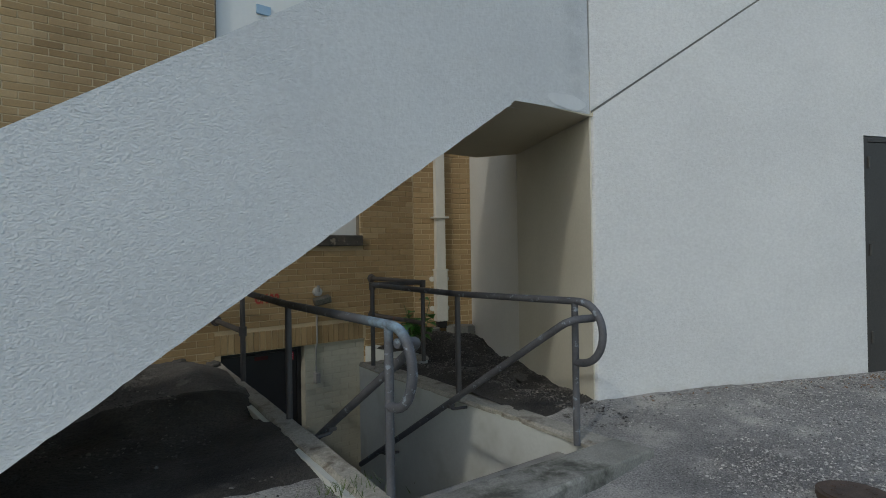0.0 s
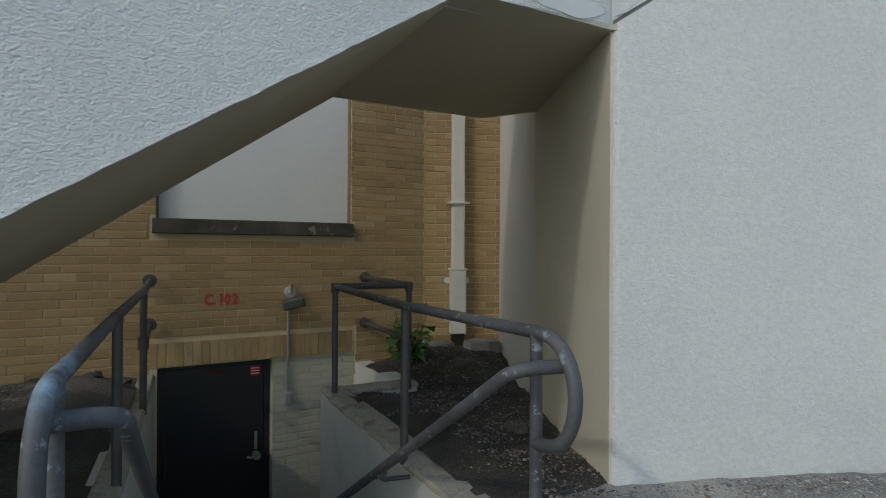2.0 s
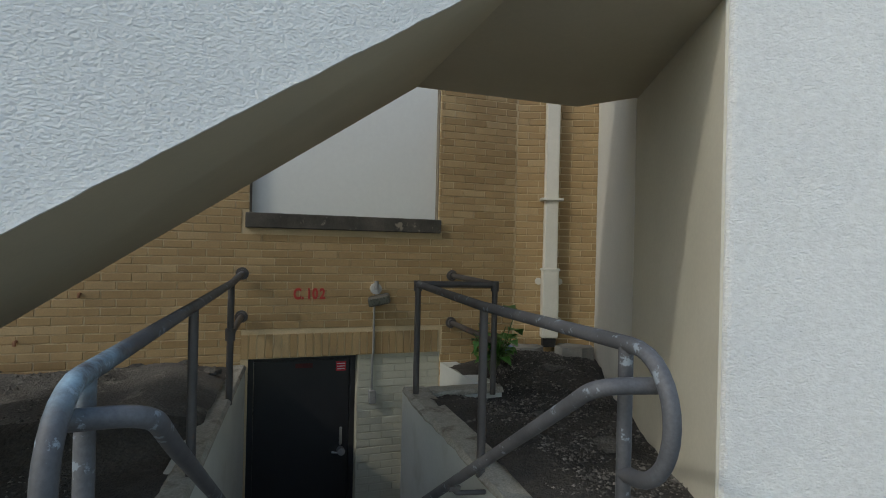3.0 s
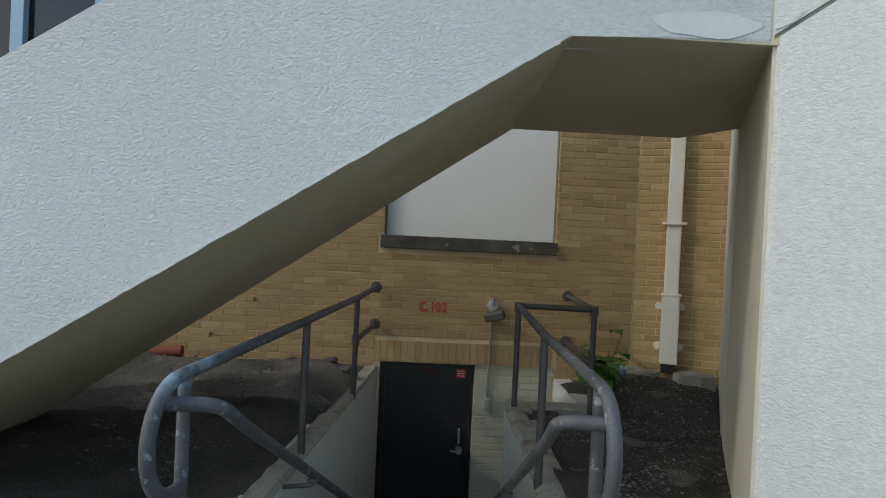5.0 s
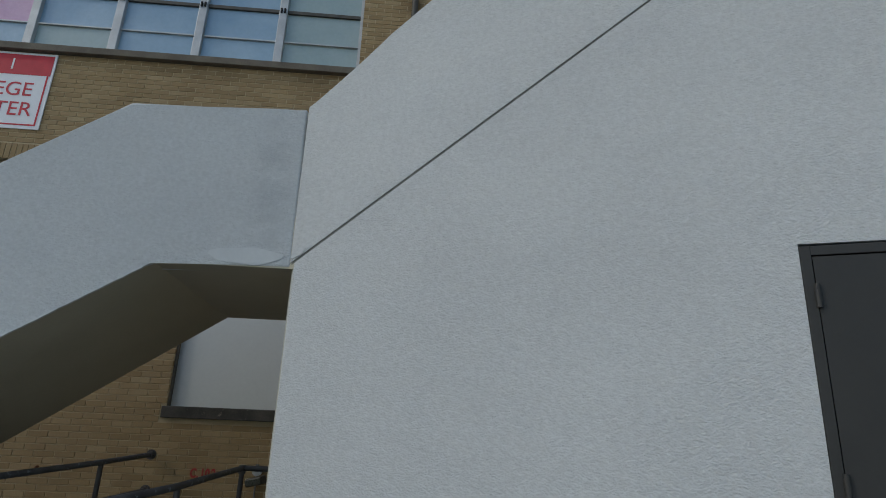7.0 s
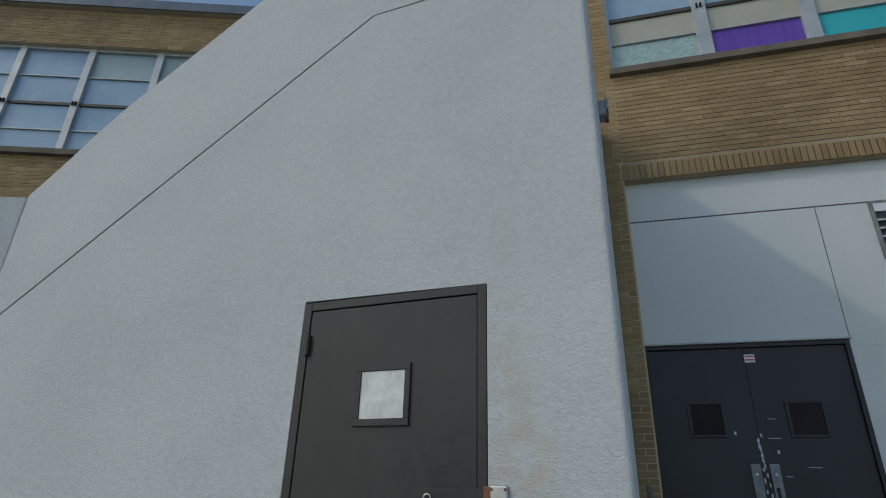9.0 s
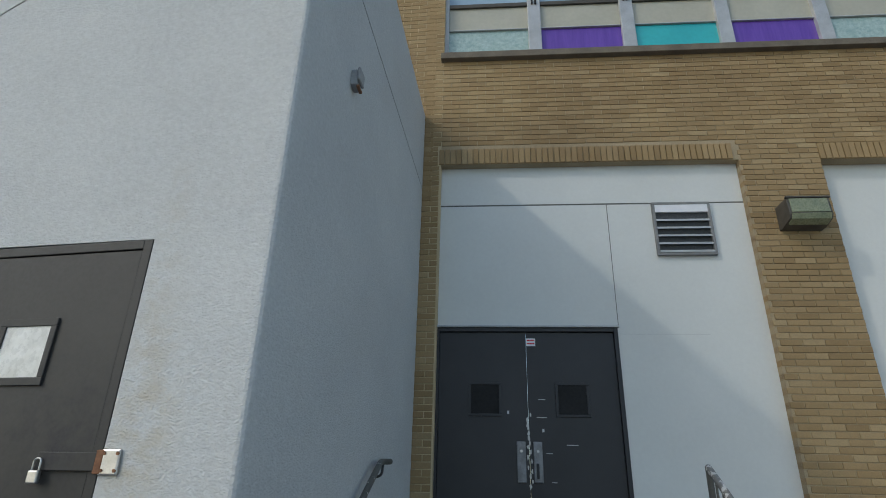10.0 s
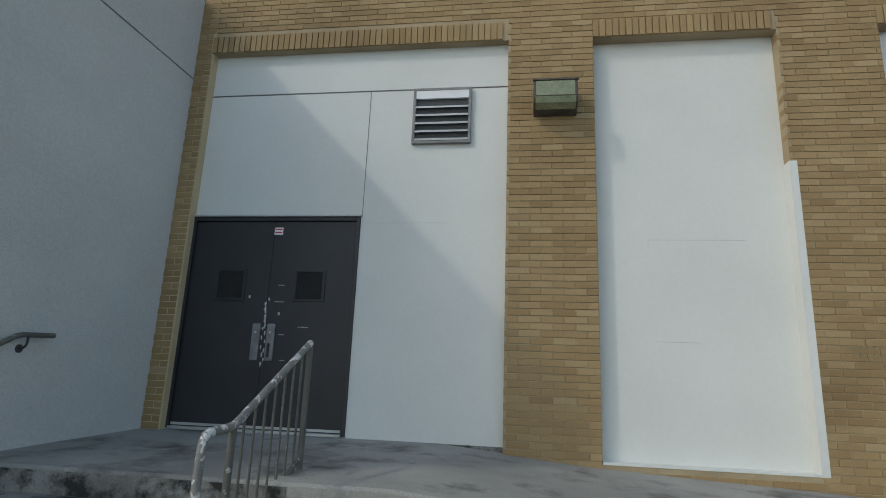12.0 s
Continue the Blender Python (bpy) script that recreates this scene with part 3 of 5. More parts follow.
# ---- brick walls ----
rng = random.Random(5)
PANEL_1 = (-1.815, -0.145, 1.80, 4.62)        # blanked window over the basement door
DOOR_1 = (-1.80, -0.87, FLOOR_LOW, 0.575)
BAY_2 = (-6.2, -3.80, 1.80, 4.62)
BAND_1 = (-9.55, -0.07, 6.22, 8.25)
VENT_HOLE = (-4.15, -3.9, 8.62, 8.69)
W1_END = 0.60
wall_w = wall_with_holes("wall_courtyard", FLIGHT, -10.5, W1_END + 0.3, FLOOR_LOW - 0.1, 9.0, [PANEL_1, DOOR_1, BAY_2, BAND_1, (-0.87, -0.10, FLOOR_LOW - 0.1, 0.575)], WALL_V + 0.006, WALL_V + 0.33,
                         MORTAR, "yellow brick school wall with blanked and banded windows")
SOLDIER_1 = (-1.86, -0.09, 0.575, 0.785)
zones = [PANEL_1, DOOR_1, BAY_2, BAND_1, SOLDIER_1, (-10, -1.86, -3, 0.36), (-0.10, 1, -3, 0.36), (-1.86, -0.1, -3, 0.575), VENT_HOLE,
         (PANEL_1[0] - 0.06, PANEL_1[1] + 0.02, 1.675, 1.80), (BAY_2[0], BAY_2[1], 4.62, 4.83), (PANEL_1[0], PANEL_1[1], 4.62, 4.83),
         (BAND_1[0], BAND_1[1] + 0.05, 6.12, 6.22)]
bricks_w = courses(-10.4, W1_END + 0.04, -0.045, 8.98, zones, rng)
soldiers_w = [(-1.86 + i * 0.0668, -1.86 + i * 0.0668 + BH, 0.58, 0.78) for i in range(26)]
for lo, hi in ((BAY_2[0], BAY_2[1]), (PANEL_1[0], PANEL_1[1])):
    soldiers_w += [(lo + i * 0.067, lo + i * 0.067 + BH, 4.625, 4.825) for i in range(int((hi - lo) / 0.067))]

# painted brick beside the basement door
PAINTED = courses(-0.87, NOOK_R, FLOOR_LOW, 0.57, [], rng)
painted = brick_mesh("painted_brick_run", FLIGHT, PAINTED, 0.04, WALL_V + 0.03, BRICK_P, rng)
painted.parent = wall_w
tagged(painted, "cream painted brick beside the basement door", kind="stuff")
back = part("painted_backing", block(FLIGHT, -0.87, NOOK_R + 0.01, WALL_V + 0.036, WALL_V + 0.2, FLOOR_LOW, 0.575), BRICK_P, wall_w, "cream painted mortar")

wall_l = wall_with_holes("wall_link", LINK, -0.02, LINK_LEN + 0.1, 0.0, 9.3, [], 0.006, 0.33, MORTAR, "yellow brick wall behind the downpipe")
bricks_l = courses(0.0, 2.4, 0.35, 4.6, [], rng)
bricks_l += courses(0.0, LINK_LEN, 4.63, 9.25, [], rng)

PANEL_2 = (0.08, 3.49, 0.80, 5.11)
PANEL_3 = (4.37, 6.16, 0.86, 5.09)
PANEL_4 = (7.08, 8.9, 0.75, 5.09)
BAND_2 = (0.10, 12.0, 6.74, 8.8)
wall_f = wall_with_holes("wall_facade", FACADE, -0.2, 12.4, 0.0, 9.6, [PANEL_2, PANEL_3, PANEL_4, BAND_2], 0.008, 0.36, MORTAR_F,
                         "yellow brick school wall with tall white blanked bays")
zones_f = [PANEL_2, PANEL_3, PANEL_4, BAND_2, (PANEL_2[0] - 0.02, PANEL_2[1], 5.11, 5.325), (PANEL_3[0], PANEL_3[1], 5.09, 5.315), (PANEL_4[0], PANEL_4[1], 5.09, 5.315),
           (BAND_2[0] - 0.04, BAND_2[1], 6.64, 6.74)]
bricks_f = courses(-0.14, 12.3, 0.62, 9.55, zones_f, rng)
soldiers_f = []
for (lo, hi, _, top) in (PANEL_2, PANEL_3, PANEL_4):
    soldiers_f += [(lo + i * 0.0672, lo + i * 0.0672 + BH, top + 0.005, top + 0.207) for i in range(int((hi - lo) / 0.0672))]


def filled_bay(name, plan, bay, v, label, sill=None):
    """A window bay closed with a painted board."""
    u0, u1, z0, z1 = bay
    ob = tagged(part(name, block(plan, u0 - 0.01, u1 + 0.01, v, v + 0.08, z0 - 0.01, z1 + 0.01), PLASTER), label, "panel", kind="structure")
    return ob


panel_1 = filled_bay("window_panel_1", FLIGHT, PANEL_1, WALL_V + 0.075, "white painted board that blanks a window over the basement door")
part("sill", block(FLIGHT, PANEL_1[0] - 0.03, PANEL_1[1] + 0.01, WALL_V - 0.045, WALL_V + 0.09, 1.675, 1.80, 0.008), SILL, panel_1, "soot-blackened stone sill")
part("edge_trim", block(FLIGHT, PANEL_1[0], PANEL_1[0] + 0.02, WALL_V + 0.02, WALL_V + 0.074, 1.80, 4.62), SILLBROWN, panel_1)
part("edge_trim", block(FLIGHT, PANEL_1[1] - 0.012, PANEL_1[1], WALL_V + 0.02, WALL_V + 0.074, 1.80, 4.62), SILLBROWN, panel_1)
panel_3 = filled_bay("window_panel_3", FACADE, PANEL_3, 0.14, "white painted board that fills a tall bay")
panel_4 = filled_bay("window_panel_4", FACADE, PANEL_4, 0.14, "white painted board that fills a tall bay")
for pn, py in ((panel_3, PANEL_3), (panel_4, PANEL_4)):
    part("lip", block(FACADE, py[0] + 0.004, py[1] + 0.02, 0.002, 0.15, py[2], py[2] + 0.02), PLASTER, pn)
part("overpaint", block(FACADE, PANEL_3[1] - 0.012, PANEL_3[1] + 0.055, -0.004, 0.145, PANEL_3[2], 3.68), PLASTER, panel_3, "white paint carried over the brick edge")

# white boarding round the double door
DD = (0.13, 1.93, 0.965, 3.12)
boards = tagged(wall_with_holes("wall_boarding", FACADE, PANEL_2[0] - 0.01, PANEL_2[1] + 0.01, 0.6, 4.605, [(DD[0] - 0.10, DD[1] + 0.045, 0.0, DD[3] + 0.045)],
                                0.10, 0.16, PLASTER, "white painted boarding round the double door"), kind="structure")
part("board", block(FACADE, PANEL_2[0] - 0.01, PANEL_2[1] + 0.01, 0.10, 0.16, 4.623, PANEL_2[3] + 0.01), PLASTER, boards)
part("joint_strip", block(FACADE, PANEL_2[0], PANEL_2[1], 0.104, 0.15, 4.60, 4.63), GROOVE, boards)
part("seam", block(FACADE, 1.985, 1.991, 0.097, 0.12, 3.19, 4.605), GROOVE, boards)
part("drip_strip", block(FACADE, DD[0] - 0.06, DD[1] + 0.06, 0.06, 0.104, DD[3] + 0.046, DD[3] + 0.066, 0.004), ALU, boards, "dented metal drip strip")

# ---- stair block ----
TH = 0.18
SX = 1.64
block_front = slab(FLAT, [(-2.794, 0.0), (0.0, 0.0), (0.0, 2.598), (1.045, 2.588), (1.045, 0.0), (SX, 0.0), (SX, 4.63), (0.26, 4.63), (-2.794, 2.664)], 0.02, 0.02 + TH, 0.028,
                   lambda a, b: abs(a.x - b.x) < 1e-4 and abs(a.y - b.y) < 1e-4 and a.y < 0.03 and (a.x > 1.6 or a.x < -2.78))
stair_front = tagged(part("wall_stair_block", block_front, STUCCO), "white stucco wall of the stair block with a grey steel door", "wall", kind="structure")
# upper parapet of the same wall, above the sealed joint
curve = [(-2.808, 3.81), (-2.66, 3.90), (-2.45, 4.06), (-2.2, 4.27), (-1.95, 4.45), (-0.59, 5.27)]
block_top = slab(FLAT, [(-2.808, 2.676), (0.262, 4.652), (SX, 4.652), (SX, 5.82), (0.30, 5.82), *curve[::-1]], 0.02, 0.02 + TH, 0.02,
                 lambda a, b: a.z > 3.7 and b.z > 3.7)
part("parapet", block_top, STUCCO, stair_front, "white stucco stair parapet")
part("sealed_joint", slab(FLAT, [(-2.82, 2.65), (0.26, 4.625), (SX - 0.004, 4.625), (SX - 0.004, 4.66), (0.26, 4.66), (-2.82, 2.685)], 0.0245, 0.15), GROOVE, stair_front, "grey sealed joint")
part("paint_ridge", slab(FLAT, [(-2.80, 2.70), (-2.73, 2.725), (-2.70, 2.77), (-2.76, 2.74)], 0.014, 0.03), STUCCO, stair_front)
SIDE = Plan(SX, 0.02 + TH, 90 + 4.2)
side = slab(SIDE, [(0, 0), (3.44, 0), (3.44, 4.79), (0, 4.79)], 0.0, TH)
stair_side = tagged(part("wall_stair_side", side, STUCCO), "white stucco side wall of the stair block", "wall", kind="structure")
part("parapet", slab(SIDE, [(0, 4.808), (3.44, 4.808), (3.44, 5.82), (0, 5.82)], 0.0, TH), STUCCO, stair_side)
part("sealed_joint", slab(SIDE, [(0, 4.785), (3.44, 4.785), (3.44, 4.812), (0, 4.812)], 0.004, 0.15), GROOVE, stair_side, "grey sealed joint")
# inner end under the landing: shade there is put into the end wall's darker tone
end_a = slab(Plan(-2.806, 0.045, 90.0), [(0, 0), (1.47, 0), (1.47, 2.635), (0, 2.635)], -TH, 0.0)
stair_end = tagged(part("wall_stair_end", end_a, ENDWALL), "cream painted end wall, its tone darkened for the shade under the landing", "wall", kind="structure")
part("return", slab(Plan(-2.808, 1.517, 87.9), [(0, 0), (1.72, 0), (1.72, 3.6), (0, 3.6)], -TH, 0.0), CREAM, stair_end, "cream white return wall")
tagged(part("roof_stair_block", floor_slab(FLAT, [(-2.66, 1.5), (1.3, 1.5), (1.22, 3.55), (-2.6, 3.2)], 3.4, 3.58), CONCRETE), "flat roof of the stair block", "roof", kind="structure")

# ---- lower flight and landing ----
SL, SLB = 0.645, 0.68
W = 1.67
flight = thing("exterior_staircase", FLIGHT.at(-5.0, 0.8, 0.4), "white stucco outdoor stair with solid parapets and a landing", "staircase")


def flank_outline(top_add=0.0):
    return [(0.02, 2.64), (-0.84, 2.64), (-0.84 - 2.3 / SL, 0.34), (-6.3, 0.34), (-6.3, 0.36), (-2.4, 2.895), (-1.185, 3.745), (-0.20, 3.75), (0.0, 3.79)]


child("front_parapet", slab(FLIGHT, flank_outline(), 0.0, 0.16, 0.022, lambda a, b: a.z > 0.5 and b.z > 0.5), STUCCO, flight, "white stucco parapet")
DROP = 0.065     # the soffit falls a little towards the back
back_line = [(-0.84, 2.64 - DROP + 0.012), (-0.84 - 2.247 / SLB, 0.34), *flank_outline()[3:7]]
child("back_parapet", slab(FLIGHT, back_line + [(0.0, 3.77), (0.35, 3.77), (0.35, 2.65 - DROP)], W - 0.16, W), STUCCO, flight, "white stucco parapet")
sof = bmesh.new()
line = [(-0.84, 2.637), (-0.84 - 2.3 / SL, 0.337), (-4.75, 0.337), (-0.95, 2.75), (-0.84, 2.82)]
sa = [sof.verts.new(FLIGHT.at(u, 0.004, z)) for u, z in line]
sb = [sof.verts.new(FLIGHT.at(u, W + 0.002, (2.637 - DROP + (u + 0.84) * SLB) if k in (0, 1) else z - DROP)) for k, (u, z) in enumerate(line)]
sof.faces.new(sa)
sof.faces.new(sb[::-1])
for i in range(5):
    j = (i + 1) % 5
    sof.faces.new((sa[i], sb[i], sb[j], sa[j]))
child("soffit", sof, SOFFIT, flight, "sloping soffit, cream tone with its shade mixed in")
land = bmesh.new()
corners = [FLIGHT.at(-0.84, 0.004), FLIGHT.at(0.0, 0.004), Vector((-2.70, 0.03, 0)), Vector((-2.70, 1.50, 0)), Vector((-2.83, 1.50, 0)), FLIGHT.at(0.36, W + 0.002), FLIGHT.at(-0.84, W + 0.002)]
inv = FLIGHT.m.inverted()
lo = [land.verts.new((p.x, p.y, 2.637 - DROP * max(0.0, (inv @ Vector((p.x, p.y, 0))).y) / W)) for p in corners]
hi = [land.verts.new((p.x, p.y, 2.99)) for p in corners]
land.faces.new(lo[::-1])
land.faces.new(hi)
for i in range(len(lo)):
    j = (i + 1) % len(lo)
    land.faces.new((lo[i], lo[j], hi[j], hi[i]))
child("landing", land, SOFFIT, flight, "landing soffit, cream tone with its shade mixed in")
for i in range(12):
    u1 = -0.845 - i * 0.285
    z1 = 2.995 - (i + 1) * 0.181
    child("step", block(FLIGHT, u1 - 0.285, u1, 0.16, W - 0.16, z1 - 0.12, z1, 0.005), CONCRETE, flight)
bead = bmesh.new()
rr = random.Random(77)
n = 90
rows_b = []
for i in range(n + 1):
    u = -0.90 - i * (3.36 / n)
    z = 2.64 + (u + 0.84) * SL
    lip = 0.006 + 0.010 * abs(noise.noise((u * 6, 0.3, 2.0))) + rr.uniform(0, 0.004)
    rows_b.append([bead.verts.new(FLIGHT.at(u, v, zz)) for v, zz in ((-0.0025, z + 0.012), (-0.004, z - lip), (0.014, z - lip), (0.014, z + 0.008))])
for a, b in zip(rows_b, rows_b[1:]):
    for k in range(4):
        bead.faces.new((a[k], a[(k + 1) % 4], b[(k + 1) % 4], b[k]))
bead.faces.new(rows_b[0][::-1])
bead.faces.new(rows_b[-1])
child("drip_edge", bead, STUCCO, flight, "ragged plaster edge")
patch = bmesh.new()
pts = []
for i in range(28):
    a = i / 28 * math.tau
    pts.append(patch.verts.new(FLIGHT.at(-0.28 + 0.23 * math.cos(a) * (1 + 0.08 * math.sin(3 * a)), -0.0035, 2.705 + max(-0.062, 0.055 * math.sin(a) * (1 + 0.1 * math.cos(5 * a))))))
patch.faces.new(pts)
child("repair_patch", patch, PATCH, flight, "smooth white plaster repair patch")


# ---- railings ----
def rail_pipe(name, pts, r, mat, parent, label="", bend=0.0):
    return child(name, tube(rounded(pts, bend) if bend else pts, r), mat, parent, label, True)


def on_wall_flange(p, parent):
    """Round pipe flange on the courtyard wall."""
    q = Vector(p)
    n = (FLIGHT.at(0, -1) - FLIGHT.at(0, 0)).normalized()
    bm = disc(q - n * 0.012, n, 0.052, 0.016)
    disc(q, n, 0.036, 0.045, bm=bm)
    child("flange", bm, RAILDARK, parent, "dark pipe flange", True)


PR = 0.0245


def stair_railing(side, top_pts, posts, loop_at, slope, label):
    """Pipe railing on a kerb: level top rail, posts, an end loop and a sloping rail that follows the steps down."""
    rail = thing("pipe_railing", (loop_at[0], loop_at[1], 0.46), label, "railing", "railings of the basement stair")
    a, b = Vector(top_pts[-2]), Vector(top_pts[-1])
    fwd = (b - a)
    fwd.z = 0
    fwd.normalize()
    z = b.z
    e = Vector(loop_at)
    e.z = z
    pts = [Vector(p) for p in top_pts[:-1]]
    c, rz, rf = e + fwd * 0.02 - Vector((0, 0, 0.195)), 0.195, 0.195
    arc = [e - fwd * 0.03]
    for k in range(17):
        a = radians(90 - k * 180 / 16)
        arc.append(c + fwd * rf * math.cos(a) ** 0.85 * 1.0 + Vector((0, 0, rz * math.sin(a))) if math.cos(a) > 0 else c + Vector((0, 0, rz * math.sin(a))))
    arc.append(e - Vector((0, 0, 0.39)))
    rail_pipe("top_rail", [*pts, *arc], PR, RAIL, rail)
    for p in posts:
        rail_pipe("post", [p[0], p[1]], PR * 0.92, p[2], rail)
    # sloping rail: leaves the loop sideways, turns back and follows the steps on brackets
    path = [FLIGHT.at(*p) for p in slope]
    d = (path[-1] - path[-2]).normalized()
    rail_pipe("sloping_rail", rounded(path, 0.13, 8), PR, RAIL, rail)
    side_ = (FLIGHT.at(1 if side == "right" else -1, 0) - FLIGHT.at(0, 0)).normalized()
    for k in (1.05, 2.15):
        q = path[-2] + d * k
        rail_pipe("bracket", [q, q - Vector((0, 0, 0.055)), q - Vector((0, 0, 0.07)) + side_ * 0.16], 0.012, RAILDARK, rail, bend=0.03)
        child("bracket_foot", block(Plan(q.x, q.y, 24.5), -0.03, 0.03, -0.014, 0.014, q.z - 0.045, q.z - 0.02, 0.004), RAILDARK, rail)
    return rail


def post_at(p, base, mat):
    return ((p[0], p[1], base), p, mat)


u_in = (FLIGHT.at(1, 0) - FLIGHT.at(0, 0)).normalized()
RL, RF, RW = (-4.299, 1.702, 1.270), (-3.736, 1.892, 1.270), (-4.128, 2.89, 1.285)
RM, RE = (-3.805, 0.422, 1.246), (-3.366, -0.70, 1.258)
right = stair_railing("right", [RL, RM, RE], [post_at(RL, 0.45, RAILDARK), post_at(RM, 0.39, RAILDARK), post_at(RE, 0.34, RAIL), post_at(RF, 0.44, RAILDARK)], RE,
                      [(-0.775, -0.555, 1.158), (-0.955, -0.50, 1.155), (-0.925, -0.23, 0.995), (-0.915, 1.98, -0.405)],
                      "grey painted pipe railing with looped end beside the basement stair")
rail_pipe("cross_rail", [RL, RF], PR, RAILDARK, right)
rail_pipe("wall_rail", [RF, RW], PR, RAILDARK, right)
rail_pipe("wall_rail", [(RF[0], RF[1], 0.84), (RW[0], RW[1], 0.845)], PR, RAILDARK, right)
for q in (RL, RF):
    child("elbow", tube([Vector(q) - Vector((0, 0, 0.05)), Vector(q) + Vector((0, 0, 0.026))], PR * 1.3), RAILDARK, right, smooth=True)
for q in (RW, (RW[0], RW[1], 0.845)):
    on_wall_flange(q, right)
LW_, LP, LM, LE = (-5.795, 2.07, 1.294), (-5.495, 1.225, 1.270), (-5.127, 0.047, 1.243), (-4.674, -1.272, 1.238)
left = stair_railing("left", [LW_, LP, LM, LE], [post_at(LP, 0.46, RAILDARK), post_at(LM, 0.46, RAILDARK), post_at(LE, 0.40, RAIL)], LE,
                     [(-2.245, -0.50, 1.160), (-2.085, -0.47, 1.155), (-2.06, -0.25, 1.012), (-1.80, 2.0, -0.33)],
                     "grey painted pipe railing with pale worn paint at its looped end")
rail_pipe("wall_rail", [(LP[0], LP[1], 0.93), (LW_[0], LW_[1], 0.941)], PR, RAILDARK, left)
child("coupling", tube([(LP[0], LP[1], 0.89), (LP[0], LP[1], 0.97)], PR * 1.35), RAILDARK, left, smooth=True)
for q in (LW_, (LW_[0], LW_[1], 0.941)):
    on_wall_flange(q, left)


# ---- basement door, its light and number ----
def leaf_door(name, plan, u0, u1, z0, z1, v, mat, label, frame_w=0.05, jamb=0.0, set_back=0.012):
    d = thing(name, plan.at((u0 + u1) / 2, v, z0), label, "door", kind="structure")
    leaf = child("leaf", block(plan, u0 + frame_w + 0.004, u1 - frame_w - 0.004, v + set_back, v + 0.056, z0 + 0.006, z1 - frame_w - 0.005, 0.002), mat, d)
    for a, b in ((u0, u0 + frame_w), (u1 - frame_w, u1)):
        child("frame", block(plan, a, b, v - jamb, v + 0.11, z0, z1, 0.003), mat, d)
    child("frame", block(plan, u0 + frame_w, u1 - frame_w, v - jamb, v + 0.11, z1 - frame_w, z1, 0.003), mat, d)
    return d, leaf


door_1, leaf_1 = leaf_door("door_1", FLIGHT, -1.80, -0.87, FLOOR_LOW, 0.575, WALL_V + 0.13, DOORDARK, "closed black steel basement door below the brick lintel")
child("handle", block(FLIGHT, -1.004, -0.980, WALL_V + 0.122, WALL_V + 0.143, -0.25, -0.09, 0.008), STEEL, leaf_1, "steel handle plate")
knob = tube([FLIGHT.at(-0.990, WALL_V + 0.142, -0.30), FLIGHT.at(-0.990, WALL_V + 0.09, -0.30), FLIGHT.at(-0.990, WALL_V + 0.082, -0.30)], 0.034, 16)
child("knob", knob, STEEL, leaf_1, "steel door knob", True)
child("latch_arm", tube(rounded([FLIGHT.at(-0.990, WALL_V + 0.10, -0.30), FLIGHT.at(-1.03, WALL_V + 0.09, -0.31), FLIGHT.at(-1.075, WALL_V + 0.10, -0.30)], 0.02), 0.009, 8), STEEL, leaf_1, "", True)
child("sticker", block(FLIGHT, -1.045, -0.955, WALL_V + 0.137, WALL_V + 0.1405, 0.415, 0.50), RED, leaf_1, "small red notice sticker")
for k in range(3):
    child("sticker_line", block(FLIGHT, -1.035, -0.965, WALL_V + 0.1345, WALL_V + 0.1375, 0.43 + k * 0.024, 0.436 + k * 0.024), WHITEPAINT, leaf_1)
child("faded_sticker", block(FLIGHT, -1.40, -1.25, WALL_V + 0.138, WALL_V + 0.1405, 0.455, 0.495), surf("faded_red_sticker", (0.06, 0.012, 0.012), (0.09, 0.02, 0.018), 8), leaf_1, "faded dark red sticker")
tagged(part("wall_door_reveal", block(FLIGHT, -1.86, -1.80, WALL_V + 0.012, WALL_V + 0.3, FLOOR_LOW, 0.575), BRICK_P), "painted reveal of the basement door", "wall", kind="structure")


def text_mesh(body, height, mat, name, m, parent=None, label="", extrude=0.0006, align="LEFT", bold=0.0):
    cu = bpy.data.curves.new(name, "FONT")
    cu.body, cu.size, cu.extrude, cu.align_x, cu.offset = body, height / 0.69, extrude, align, bold
    tmp = new(name + "_source", cu)
    bpy.context.view_layer.update()
    me = bpy.data.meshes.new_from_object(tmp.evaluated_get(bpy.context.evaluated_depsgraph_get()))
    bpy.data.objects.remove(tmp)
    me.materials.clear()
    me.materials.append(mat)
    ob = new(name, me)
    ob.matrix_world = m
    if parent:
        ob.parent = parent
        ob.matrix_parent_inverse = Matrix.Translation(-parent.location)
    if label:
        tagged(ob, label)
    return ob


def on_plan(plan, u, v, z):
    return plan.m @ Matrix.Translation((u, v, z)) @ Matrix.Rotation(radians(90), 4, "X")


RED_BRIGHT = surf("red_stencil_paint", (0.34, 0.022, 0.016), (0.45, 0.032, 0.022), 8, 90, 0.6, bump=0.05, grain=0.12)
number = thing("stencilled_lettering", FLIGHT.at(-1.44, WALL_V, 1.07), "red stencilled room lettering painted on the brick wall", "lettering")
for ch, u in (("C", -1.445), (".", -1.376), ("1", -1.338), ("0", -1.286), ("2", -1.224)):
    o = text_mesh(ch, 0.088, RED_BRIGHT, "letter", on_plan(FLIGHT, u, WALL_V - 0.004, 1.078) @ Matrix.Diagonal((0.74, 1, 1, 1)), number, extrude=0.0015, bold=0.005)

